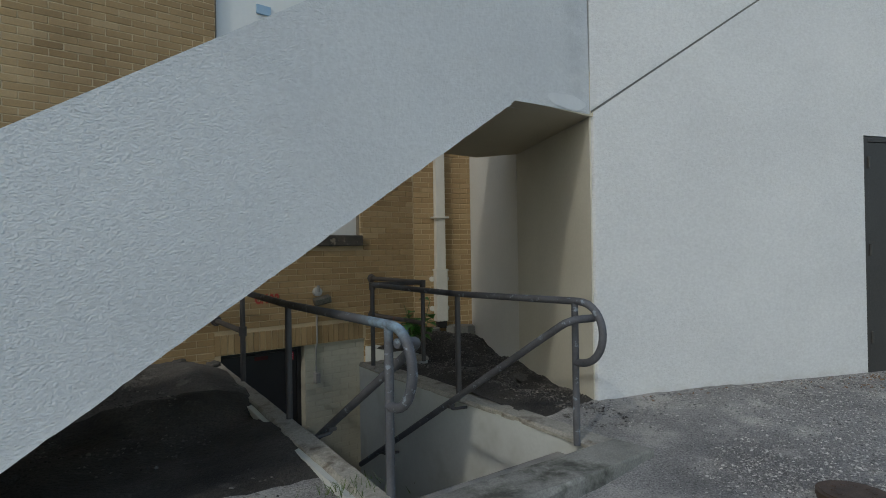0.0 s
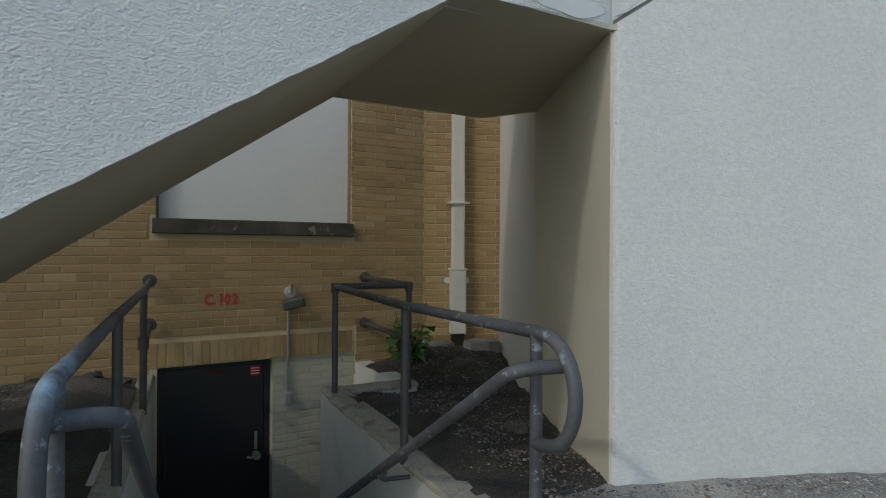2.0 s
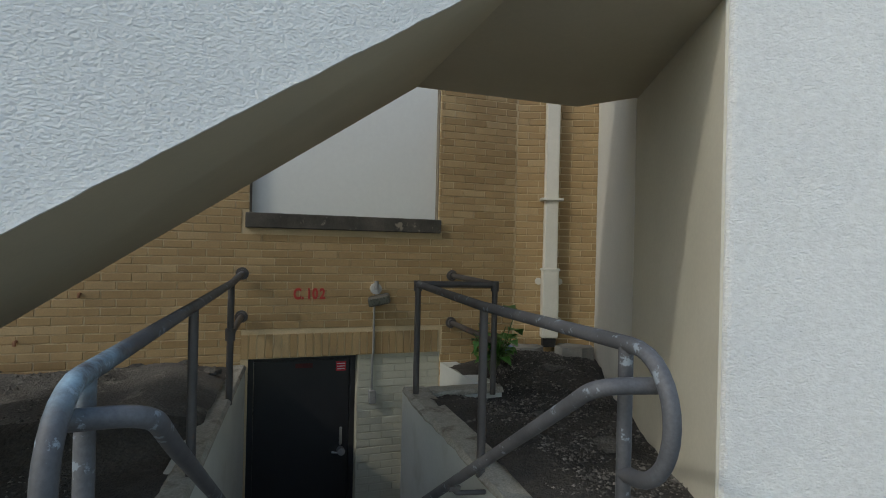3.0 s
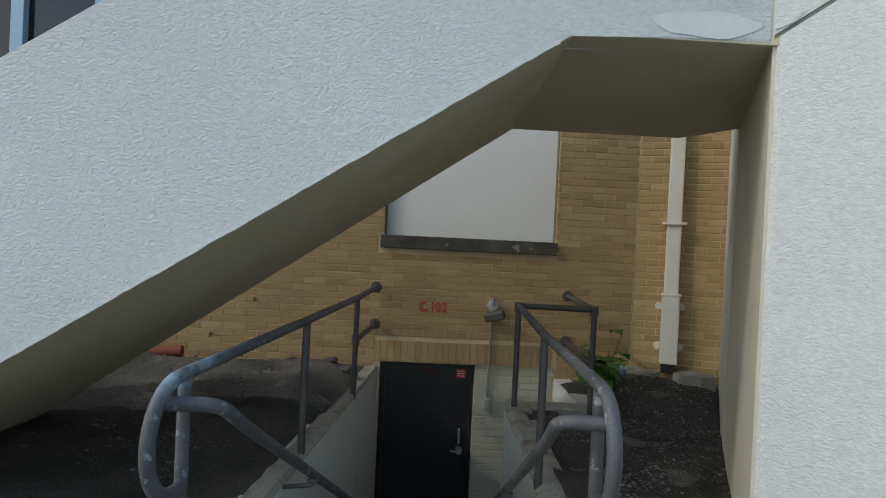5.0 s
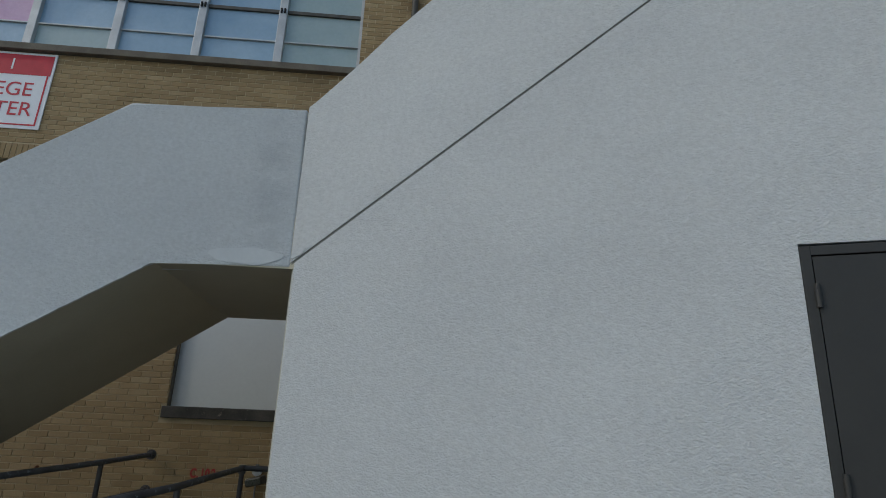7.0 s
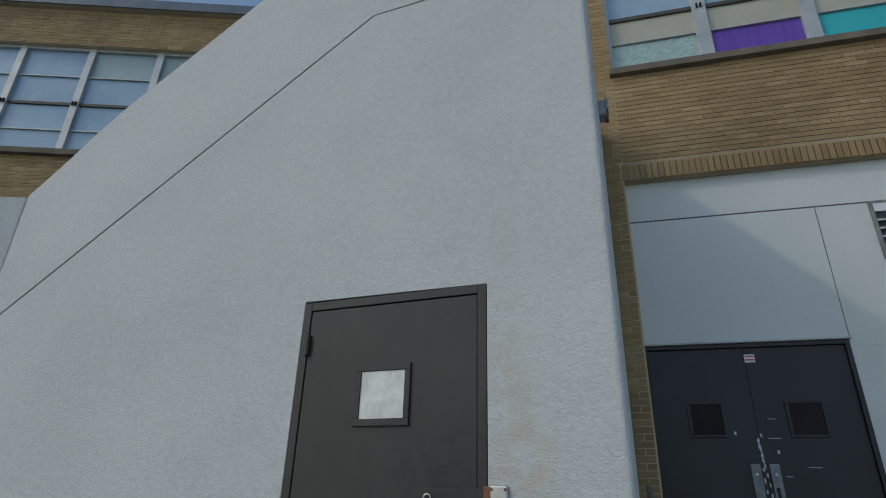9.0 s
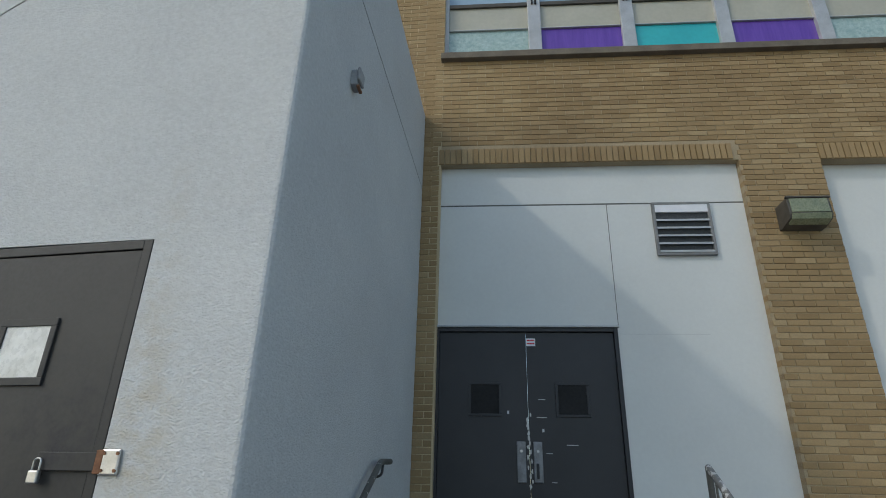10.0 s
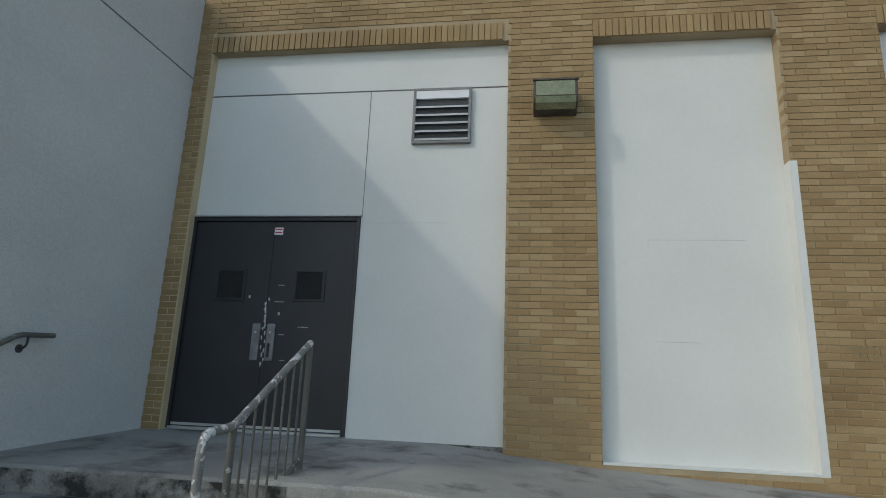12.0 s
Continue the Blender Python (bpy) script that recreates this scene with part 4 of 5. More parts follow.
flood = thing("wall_floodlight", FLIGHT.at(-0.72, WALL_V, 1.05), "small twin wall light on a conduit by the basement door", "light")
child("conduit", tube([FLIGHT.at(-0.742, WALL_V - 0.014, 1.10), FLIGHT.at(-0.742, WALL_V - 0.014, 0.60), FLIGHT.at(-0.742, WALL_V + 0.014, 0.54), FLIGHT.at(-0.742, WALL_V + 0.014, 0.24)], 0.010, 8), GREYBOX, flood, "grey steel conduit", True)
child("junction_box", block(FLIGHT, -0.772, -0.712, WALL_V - 0.03, WALL_V + 0.03, 0.14, 0.255, 0.006), GREYBOX, flood, "grey junction box")
child("base_cap", tube([FLIGHT.at(-0.735, WALL_V + 0.0, 1.165), FLIGHT.at(-0.735, WALL_V - 0.05, 1.165)], 0.05, 16), ALU, flood, "aluminium back plate", True)
child("sensor", tube([FLIGHT.at(-0.735, WALL_V - 0.05, 1.16), FLIGHT.at(-0.735, WALL_V - 0.05, 1.235)], 0.019, 14), GREYBOX, flood, "grey photocell", True)
HEAD = Plan(*FLIGHT.at(-0.72, WALL_V - 0.10).xy, 24.5 - 18)
hd = block(HEAD, -0.095, 0.095, -0.07, 0.05, 1.03, 1.115, 0.018)
bmesh.ops.rotate(hd, verts=hd.verts, cent=FLIGHT.at(-0.72, WALL_V - 0.08, 1.08), matrix=Matrix.Rotation(radians(14), 3, (FLIGHT.at(0, -1) - FLIGHT.at(0, 0))))
lamp_head = child("lamp_head", hd, LAMPGREY, flood, "dark lamp housing")
lens = block(HEAD, -0.088, 0.088, -0.076, -0.068, 1.042, 1.10, 0.003)
bmesh.ops.rotate(lens, verts=lens.verts, cent=FLIGHT.at(-0.72, WALL_V - 0.08, 1.08), matrix=Matrix.Rotation(radians(14), 3, (FLIGHT.at(0, -1) - FLIGHT.at(0, 0))))
child("lens", lens, surf("grimy_dark_lens", (0.045, 0.05, 0.042), (0.08, 0.085, 0.07), 12, 60, 0.3, bump=0.05, grain=0.2), lamp_head, "grimy dark glass lens")

stub = thing("wall_pipe_stub", FLIGHT.at(-0.2, WALL_V, 0.0), "short off-white pipe with a metal clamp on the stairwell wall", "pipe")
child("pipe", tube(rounded([FLIGHT.at(NOOK_R - 0.0, 2.72, 0.0), FLIGHT.at(-0.22, 2.72, 0.0), FLIGHT.at(-0.40, 2.70, 0.08)], 0.06), 0.045), PIPEWHITE, stub, "", True)
child("clamp", disc(FLIGHT.at(-0.18, 2.72, 0.0), u_in, 0.06, 0.05), STEEL, stub, "steel clamp", True)

# ---- downpipe ----
down = thing("downpipe", LINK.at(0.42, -0.06, 0.62), "off-white square downpipe strapped to the brick corner", "downpipe")
PU0, PU1 = 0.36, 0.50
child("upper_pipe", block(LINK, PU0 + 0.006, PU1 - 0.006, -0.115, -0.012, 1.36, 5.2, 0.012), PIPEWHITE, down)
child("lower_pipe", block(LINK, PU0 - 0.008, PU1 + 0.010, -0.135, -0.012, 0.70, 1.36, 0.012), PIPEWHITE, down)
child("outlet", block(LINK, PU0 + 0.01, PU1 - 0.008, -0.125, -0.02, 0.615, 0.70, 0.006), BLACK, down, "dark open pipe outlet")
for zz, o in ((2.02, 0.03), (1.345, 0.012)):
    child("strap", block(LINK, PU0 - o - 0.005, PU1 + o + 0.005, -0.142, -0.008, zz, zz + 0.024, 0.004), PIPEWHITE, down)
for zz in (1.24, 0.86):
    child("lug", tube([LINK.at(PU0 - 0.03, -0.01, zz), LINK.at(PU0 - 0.03, -0.03, zz)], 0.034, 14), PIPEWHITE, down, smooth=True)
    child("lug", tube([LINK.at(PU1 + 0.03, -0.01, zz), LINK.at(PU1 + 0.03, -0.03, zz)], 0.034, 14), PIPEWHITE, down, smooth=True)
for k, (u, v, ru, rv) in enumerate(((0.13, -0.20, 0.24, 0.14), (0.66, -0.16, 0.20, 0.14))):
    bm = bmesh.new()
    n = 14
    rr = random.Random(30 + k)
    ring = [(u + ru * math.cos(i / n * math.tau) * rr.uniform(0.85, 1.1), v + rv * math.sin(i / n * math.tau) * rr.uniform(0.85, 1.1)) for i in range(n)]
    a = [bm.verts.new(LINK.at(x, y, 0.50)) for x, y in ring]
    b = [bm.verts.new(LINK.at(u + (x - u) * 0.97, v + (y - v) * 0.97, 0.635 + rr.uniform(-0.012, 0.012))) for x, y in ring]
    bm.faces.new(b)
    bm.faces.new(a[::-1])
    for i in range(n):
        j = (i + 1) % n
        bm.faces.new((a[i], a[j], b[j], b[i]))
    tagged(part("concrete_slab", bm, CONCRETE), "broken flat piece of concrete below the downpipe", "slab", "slabs below the downpipe")


# ---- weeds by the far post ----
def leafy(name, at, count, height, size, seed, label):
    rr = random.Random(seed)
    p = thing(name, at, label, "plant")
    base = Vector(at)
    leaves = bmesh.new()
    for s_ in range(7):
        stems = bmesh.new()
        lean = Vector((rr.uniform(-0.45, 0.45), rr.uniform(-0.4, 0.4), 1)).normalized()
        top = base + lean * height * rr.uniform(0.6, 1.05)
        mid = base.lerp(top, 0.5) + Vector((rr.uniform(-0.03, 0.03), rr.uniform(-0.03, 0.03), 0.02))
        child("stem", tube([base, mid, top], 0.004, 5, stems), STEM, p)
        for _ in range(count):
            t = rr.uniform(0.3, 1.0)
            q = base.lerp(top, t)
            out = Vector((rr.uniform(-1, 1), rr.uniform(-1, 1), rr.uniform(-0.15, 0.5))).normalized()
            ln = size * rr.uniform(0.6, 1.2)
            side_ = out.cross(Vector((0, 0, 1))).normalized() * ln * 0.42
            tip = q + out * ln + Vector((0, 0, -ln * 0.35))
            m_ = q + out * ln * 0.5 + Vector((0, 0, ln * 0.06))
            v0, v1, v2, v3, v4 = [leaves.verts.new(x) for x in (q, m_ + side_, tip, m_ - side_, m_ + Vector((0, 0, -0.008)))]
            leaves.faces.new((v0, v1, v4))
            leaves.faces.new((v1, v2, v4))
            leaves.faces.new((v2, v3, v4))
            leaves.faces.new((v3, v0, v4))
    tagged(child("foliage", leaves, LEAF, p), kind="stuff")
    return p


leafy("weed", FLIGHT.at(0.07, 2.40, 0.50), 6, 0.62, 0.17, 4, "leafy green weed growing by the railing post")
leafy("weed", FLIGHT.at(0.28, 2.70, 0.52), 8, 0.28, 0.09, 9, "low green weed against the brick wall")
rag = bmesh.new()
rr = random.Random(8)
for _ in range(9):
    c = FLIGHT.at(0.44 + rr.uniform(-0.10, 0.12), 2.93 + rr.uniform(-0.06, 0.05), 0.60 + rr.uniform(0, 0.07))
    bmesh.ops.create_icosphere(rag, subdivisions=1, radius=rr.uniform(0.035, 0.06), matrix=Matrix.Translation(c) @ Matrix.Diagonal((1.3, 0.9, 0.6, 1)))
tagged(part("plastic_sheet", rag, BLUECLOTH), "crumpled blue plastic sheet lying against the brick wall", "litter")
clay = thing("clay_pipe", FLIGHT.at(-4.25, 2.85, 0.60), "orange-red clay pipe lying by the brick wall", "pipe")
child("barrel", tube([FLIGHT.at(-4.7, 2.80, 0.60), FLIGHT.at(-3.60, 2.93, 0.635)], 0.05, 16), TILERED, clay, "", True)
child("collar", tube([FLIGHT.at(-3.68, 2.92, 0.632), FLIGHT.at(-3.59, 2.931, 0.635)], 0.06, 16), TILERED, clay, "", True)
for u, z in ((-3.02, 1.13), (-3.42, 0.78)):
    tagged(part("wall_hook", tube(rounded([FLIGHT.at(u, WALL_V + 0.01, z), FLIGHT.at(u, WALL_V - 0.04, z), FLIGHT.at(u, WALL_V - 0.04, z - 0.03)], 0.02), 0.012, 8), RUST, smooth=True), "small rusted pipe end in the brick wall", "hook", "pipe ends in the wall")

# ---- grey steel door ----
door_2, leaf_2 = leaf_door("door_2", FLAT, 0.003, 1.042, BASE - 0.02, 2.586, 0.024, DOORGREY, "closed grey steel door with a small window and padlock", frame_w=0.045, jamb=0.006, set_back=0.0)
GW = (0.392, 0.630, 1.962, 2.190)
for a, b, c, d in ((GW[0] - 0.03, GW[1] + 0.03, GW[3], GW[3] + 0.035), (GW[0] - 0.03, GW[1] + 0.03, GW[2] - 0.035, GW[2]), (GW[0] - 0.03, GW[0], GW[2], GW[3]), (GW[1], GW[1] + 0.03, GW[2], GW[3])):
    child("window_trim", block(FLAT, a, b, 0.012, 0.026, c, d, 0.003), DOORGREY, leaf_2)
child("pane", block(FLAT, GW[0], GW[1], 0.0195, 0.0235, GW[2], GW[3]), PAPER, leaf_2, "pane backed with crumpled white film")
for z in (2.35, 1.545, 0.74):
    child("hinge", tube([(0.052, 0.012, z - 0.055), (0.052, 0.012, z + 0.055)], 0.013, 10), DOORGREY, leaf_2, smooth=True)
hasp = child("hasp", block(FLAT, 0.76, 1.03, 0.004, 0.016, 1.59, 1.66, 0.003), DOORGREY, leaf_2, "grey steel hasp bar")
child("hasp_plate", block(FLAT, 1.046, 1.135, 0.006, 0.019, 1.575, 1.675, 0.008), STEEL, leaf_2, "bare steel plate edged with rust")
child("hasp_rust", block(FLAT, 1.026, 1.060, 0.004, 0.0185, 1.58, 1.67, 0.004), RUST, leaf_2, "rust at the hasp joint")
for du, dz in ((0.018, 0.018), (0.018, 0.082), (0.078, 0.018), (0.078, 0.082)):
    child("bolt", tube([(1.046 + du, 0.008, 1.575 + dz), (1.046 + du, 0.001, 1.575 + dz)], 0.007, 8), RUST, leaf_2, smooth=True)
lock = thing("padlock", (0.775, 0.0, 1.57), "small steel padlock hanging on the hasp", "padlock")
lock_body = child("body", block(FLAT, 0.752, 0.80, -0.016, 0.006, 1.54, 1.59, 0.006), STEEL, lock)
child("shackle", tube(rounded([(0.76, -0.005, 1.585), (0.76, -0.005, 1.635), (0.792, -0.005, 1.635), (0.792, -0.005, 1.585)], 0.016), 0.004, 8), STEEL, lock_body, "", True)

# ---- double door ----
door_3 = thing("door_3", FACADE.at(1.03, 0.1, DD[2]), "closed pair of slate-grey steel doors with scuffed paint", "door", kind="structure")
DV = 0.105
MID = (DD[0] + DD[1]) / 2
for k, (a, b) in enumerate(((DD[0], MID - 0.002), (MID + 0.002, DD[1]))):
    leaf_ = child("leaf", block(FACADE, a, b, DV + 0.01, DV + 0.055, DD[2] + 0.02, DD[3], 0.003), DOORSLATE, door_3)
    g0 = a + (0.33 if k == 0 else 0.30)
    for p0, p1, q0, q1 in ((g0 - 0.03, g0 + 0.31, 2.575, 2.60), (g0 - 0.03, g0 + 0.31, 2.265, 2.29), (g0 - 0.03, g0, 2.29, 2.575), (g0 + 0.28, g0 + 0.31, 2.29, 2.575)):
        child("window_trim", block(FACADE, p0, p1, DV - 0.002, DV + 0.02, q0, q1, 0.003), DOORSLATE, leaf_)
    child("pane", block(FACADE, g0, g0 + 0.28, DV + 0.004, DV + 0.0095, 2.29, 2.575), BLACK, leaf_, "dark window pane")
    pu = MID - 0.125 if k == 0 else MID + 0.035
    child("pull_plate", block(FACADE, pu, pu + 0.088, DV - 0.008, DV + 0.011, 1.655, 2.03, 0.008), DULL, leaf_, "worn dull steel pull plate")
    child("plate_knob", tube([FACADE.at(pu + 0.044, DV - 0.007, 1.94), FACADE.at(pu + 0.044, DV - 0.02, 1.94)], 0.013, 10), STEEL, leaf_, smooth=True)
child("grip", block(FACADE, MID + 0.06, MID + 0.085, DV - 0.03, DV - 0.009, 1.69, 1.83, 0.006), DOORSLATE, door_3)
child("frame", block(FACADE, DD[0] - 0.045, DD[0] - 0.002, DV - 0.02, DV + 0.12, DD[2], DD[3] + 0.045, 0.003), DOORSLATE, door_3)
child("frame", block(FACADE, DD[1] + 0.002, DD[1] + 0.044, DV - 0.02, DV + 0.12, DD[2], DD[3] + 0.045, 0.003), DOORSLATE, door_3)
child("frame", block(FACADE, DD[0] - 0.002, DD[1] + 0.002, DV - 0.02, DV + 0.12, DD[3] + 0.004, DD[3] + 0.045, 0.003), DOORSLATE, door_3)
child("threshold", block(FACADE, DD[0], DD[1], DV - 0.035, DV + 0.06, DD[2] - 0.01, DD[2] + 0.018, 0.004), ALU, door_3, "aluminium threshold")
child("kick_strip", block(FACADE, DD[0] + 0.01, DD[1] - 0.01, DV + 0.002, DV + 0.011, DD[2] + 0.03, DD[2] + 0.055), ALU, door_3)
child("sticker", block(FACADE, MID - 0.0, MID + 0.095, DV + 0.004, DV + 0.0095, 2.975, 3.055), WHITEPAINT, door_3, "small white notice sticker")
for q, mt in ((3.035, RED), (3.0, RED)):
    child("sticker_line", block(FACADE, MID + 0.008, MID + 0.087, DV + 0.002, DV + 0.005, q - 0.006, q + 0.006), mt, door_3)
rr = random.Random(11)
for k in range(16):
    bm = bmesh.new()
    u, z = MID + rr.uniform(-0.022, 0.02), 1.62 + k * 0.044 + rr.uniform(-0.01, 0.01)
    n = 7
    vs_ = [bm.verts.new(FACADE.at(u + rr.uniform(0.006, 0.017) * math.cos(i / n * math.tau), DV + 0.0075, z + rr.uniform(0.012, 0.036) * math.sin(i / n * math.tau))) for i in range(n)]
    bm.faces.new(vs_)
    child("paint_chip", bm, ALU, door_3)
for u, z, w in ((0.10, 2.43, 0.07), (0.08, 2.255, 0.10), (0.36, 2.0, 0.11), (0.16, 1.92, 0.06), (0.2, 1.66, 0.05), (-0.21, 2.29, 0.02), (0.13, 2.12, 0.02)):
    child("scratch", block(FACADE, MID + u, MID + u + w, DV + 0.0065, DV + 0.0105, z, z + (0.006 if w > 0.03 else 0.03)), ALU, door_3)

# ---- louvre and wall lamp ----
louvre = thing("wall_louvre", FACADE.at(2.8, 0.1, 3.97), "square metal louvre vent with wire mesh in the boarding", "vent")
LV = (2.475, 3.105, 3.965, 4.605)
child("backing", block(FACADE, LV[0] + 0.02, LV[1] - 0.02, 0.088, 0.0985, LV[2] + 0.02, LV[3] - 0.02), surf("grey_wire_mesh", (0.03, 0.033, 0.035), (0.075, 0.08, 0.083), 120, 160, 0.6, bump=0.3, grain=0.4), louvre, "dark mesh behind the slats")
for a, b, c, d in ((LV[0], LV[1], LV[3] - 0.03, LV[3]), (LV[0], LV[1], LV[2], LV[2] + 0.03), (LV[0], LV[0] + 0.03, LV[2] + 0.03, LV[3] - 0.03), (LV[1] - 0.03, LV[1], LV[2] + 0.03, LV[3] - 0.03)):
    child("frame", block(FACADE, a, b, 0.055, 0.099, c, d, 0.004), GREYBOX, louvre, "grey frame")
child("flat_blade", block(FACADE, LV[0] + 0.03, LV[1] - 0.03, 0.060, 0.085, LV[3] - 0.122, LV[3] - 0.03), WHITEPAINT, louvre, "white top blade")
for k in range(5):
    z = LV[2] + 0.030 + k * 0.0935
    bm = bmesh.new()
    prof = [(0.050, z), (0.050, z + 0.018), (0.085, z + 0.040), (0.085, z + 0.028)]
    e0 = [bm.verts.new(FACADE.at(LV[0] + 0.03, v, zz)) for v, zz in prof]
    e1 = [bm.verts.new(FACADE.at(LV[1] - 0.03, v, zz)) for v, zz in prof]
    bm.faces.new(e0)
    bm.faces.new(e1[::-1])
    for i in range(4):
        j = (i + 1) % 4
        bm.faces.new((e0[i], e1[i], e1[j], e0[j]))
    child("slat", bm, ALU, louvre)

pack = thing("wall_pack_lamp", FACADE.at(3.95, 0.0, 4.27), "weathered box floodlight with a yellowed green lens on the pier", "lamp")
PACK = Plan(*FACADE.at(3.755, 0).xy, 6.84 - 90)
housing = child("housing", slab(PACK, [(0.0, 4.20), (0.08, 4.205), (0.24, 4.235), (0.265, 4.28), (0.25, 4.475), (0.0, 4.475)], 0.0, 0.43, 0.008), LAMPGREY, pack)
child("lens", slab(PACK, [(0.252, 4.30), (0.272, 4.30), (0.258, 4.465), (0.235, 4.465)], 0.025, 0.405, 0.004), LENSGREEN, housing, "yellowed green glass lens")
child("lower_lens", slab(PACK, [(0.15, 4.205), (0.25, 4.23), (0.278, 4.285), (0.26, 4.29)], 0.02, 0.41, 0.003), LENSGREEN, housing, "grimy lower glass")
child("top_rim", block(FACADE, 3.745, 4.195, -0.268, -0.235, 4.468, 4.486, 0.003), LAMPGREY, housing)

# small box on the stair block's side
SIDEGREY = surf("pale_grey_fixture_paint", (0.30, 0.31, 0.32), (0.38, 0.39, 0.40), 10, 80, 0.6, bump=0.1, grain=0.1)
cam_box = thing("side_light", SIDE.at(0.60, 0.0, 4.0), "small grey box light on the stair block wall", "light")
back_box = child("back_box", block(SIDE, 0.555, 0.655, -0.045, 0.0, 3.985, 4.105, 0.008), SIDEGREY, cam_box)
child("hood", block(SIDE, 0.548, 0.662, -0.066, -0.045, 4.02, 4.12, 0.01), SIDEGREY, cam_box)
child("lens", block(SIDE, 0.565, 0.645, -0.06, -0.04, 3.970, 3.987, 0.003), RUST, back_box, "rusty underside")

# ---- windows ----
def glazing(name, plan, u0, u1, z0, z1, v, mullions, transoms, panes, label, mw=0.10):
    """A window band: sill, mullions, transoms and a board or blind in each light behind glass."""
    w_ = thing(name, plan.at((u0 + u1) / 2, v, z0), label, "window", kind="structure")
    child("sill", block(plan, u0 - 0.03, u1 + 0.03, v - 0.22, v + 0.06, z0 - 0.10, z0 - 0.004, 0.006), SILLBROWN, w_, "brown stone sill")
    edges = [u0, *mullions, u1]
    for m_ in mullions:
        child("mullion", block(plan, m_ - mw, m_ + mw, v - 0.06, v + 0.05, z0, z1, 0.006), ALU, w_)
        child("latch", block(plan, m_ - 0.035, m_ - 0.012, v - 0.085, v - 0.058, transoms[1][0] - 0.05, transoms[1][0] + 0.02, 0.003), BLACK, w_)
        child("latch", block(plan, m_ + 0.012, m_ + 0.035, v - 0.085, v - 0.058, transoms[1][0] - 0.05, transoms[1][0] + 0.02, 0.003), BLACK, w_)
    child("jamb", block(plan, u0 - 0.002, u0 + 0.05, v - 0.05, v + 0.05, z0, z1, 0.004), ALU, w_)
    child("jamb", block(plan, u1 - 0.05, u1 + 0.002, v - 0.05, v + 0.05, z0, z1, 0.004), ALU, w_)
    child("head", block(plan, u0 + 0.05, u1 - 0.05, v - 0.05, v + 0.05, z1 - 0.05, z1, 0.004), ALU, w_)
    for i, (a, b) in enumerate(zip(edges, edges[1:])):
        a2 = a + (0.05 if i == 0 else mw)
        b2 = b - (0.05 if i == len(edges) - 2 else mw)
        for tz, th in transoms:
            child("transom", block(plan, a2, b2, v - 0.03, v + 0.03, tz - th / 2, tz + th / 2, 0.003), LAMPGREY if th > 0.03 else ALU, w_)
        levels = [z0, *[t_[0] for t_ in transoms], z1 - 0.05]
        for k, (c, d) in enumerate(zip(levels, levels[1:])):
            mat = panes(i, k)
            child("pane", block(plan, a2, b2, v + 0.0, v + 0.008, c + 0.01, d - 0.01), mat, w_)
    return w_


def glossy(m):
    """The same surface behind a clear, shiny pane."""
    g = m.copy()
    b = g.node_tree.nodes["Principled BSDF"]
    for l in list(b.inputs["Roughness"].links):
        g.node_tree.links.remove(l)
    b.inputs["Roughness"].default_value = 0.55
    b.inputs["Coat Weight"].default_value = 1.0
    b.inputs["Coat Roughness"].default_value = 0.02
    return g


PANES_W = [glossy(BLIND_BLUE), glossy(BLIND_TEAL), glossy(PINK)]
PANES_F = [glossy(PANE_FROST), glossy(PANE_PURPLE), glossy(PANE_CYAN), glossy(BLIND_BEIGE), glossy(BLIND_BLUE)]
mull_w = [-0.10 - 1.088 * k for k in range(8, 0, -1)]
glazing("window_1", FLIGHT, BAND_1[0], BAND_1[1], BAND_1[2], BAND_1[3], WALL_V + 0.14, mull_w, [(6.66, 0.02), (7.15, 0.05), (7.68, 0.02)],
        lambda i, k: PANES_W[2] if i == 4 and k == 1 else PANES_W[1] if i == 8 or (i + k) % 5 == 0 else PANES_W[0], "band of aluminium windows with pale blue blinds", 0.055)
mull_f = [0.075 + 1.212 * k for k in range(1, 10)]
glazing("window_2", FACADE, BAND_2[0], BAND_2[1], BAND_2[2], BAND_2[3], 0.14, mull_f, [(7.27, 0.015), (7.70, 0.06), (8.3, 0.02)],
        lambda i, k: (PANES_F[1] if i in (1, 3, 5) else PANES_F[2] if i in (2, 6) else PANES_F[0]) if k == 0 else PANES_F[3] if k == 1 else PANES_F[4],
        "band of aluminium windows with purple and turquoise panels", 0.085)
bay = thing("window_3", FLIGHT.at(-5.0, WALL_V + 0.1, 1.8), "dark recessed window with a pale blue frame", "window", kind="structure")
child("pane", block(FLIGHT, BAY_2[0], BAY_2[1], WALL_V + 0.14, WALL_V + 0.15, BAY_2[2], BAY_2[3]), DARKGLASS, bay)
for u in (BAY_2[0] + 0.1, -5.4, -4.62):
    child("mullion", block(FLIGHT, u - 0.06, u + 0.06, WALL_V + 0.06, WALL_V + 0.14, BAY_2[2], BAY_2[3], 0.004), BLIND_BLUE, bay)
child("transom", block(FLIGHT, BAY_2[0], BAY_2[1], WALL_V + 0.07, WALL_V + 0.139, 4.0, 4.06, 0.004), LAMPGREY, bay)
for k in range(9):
    child("blind_slat", block(FLIGHT, -6.1, -4.72, WALL_V + 0.12, WALL_V + 0.137, 4.1 + k * 0.055, 4.115 + k * 0.055), LAMPGREY, bay)

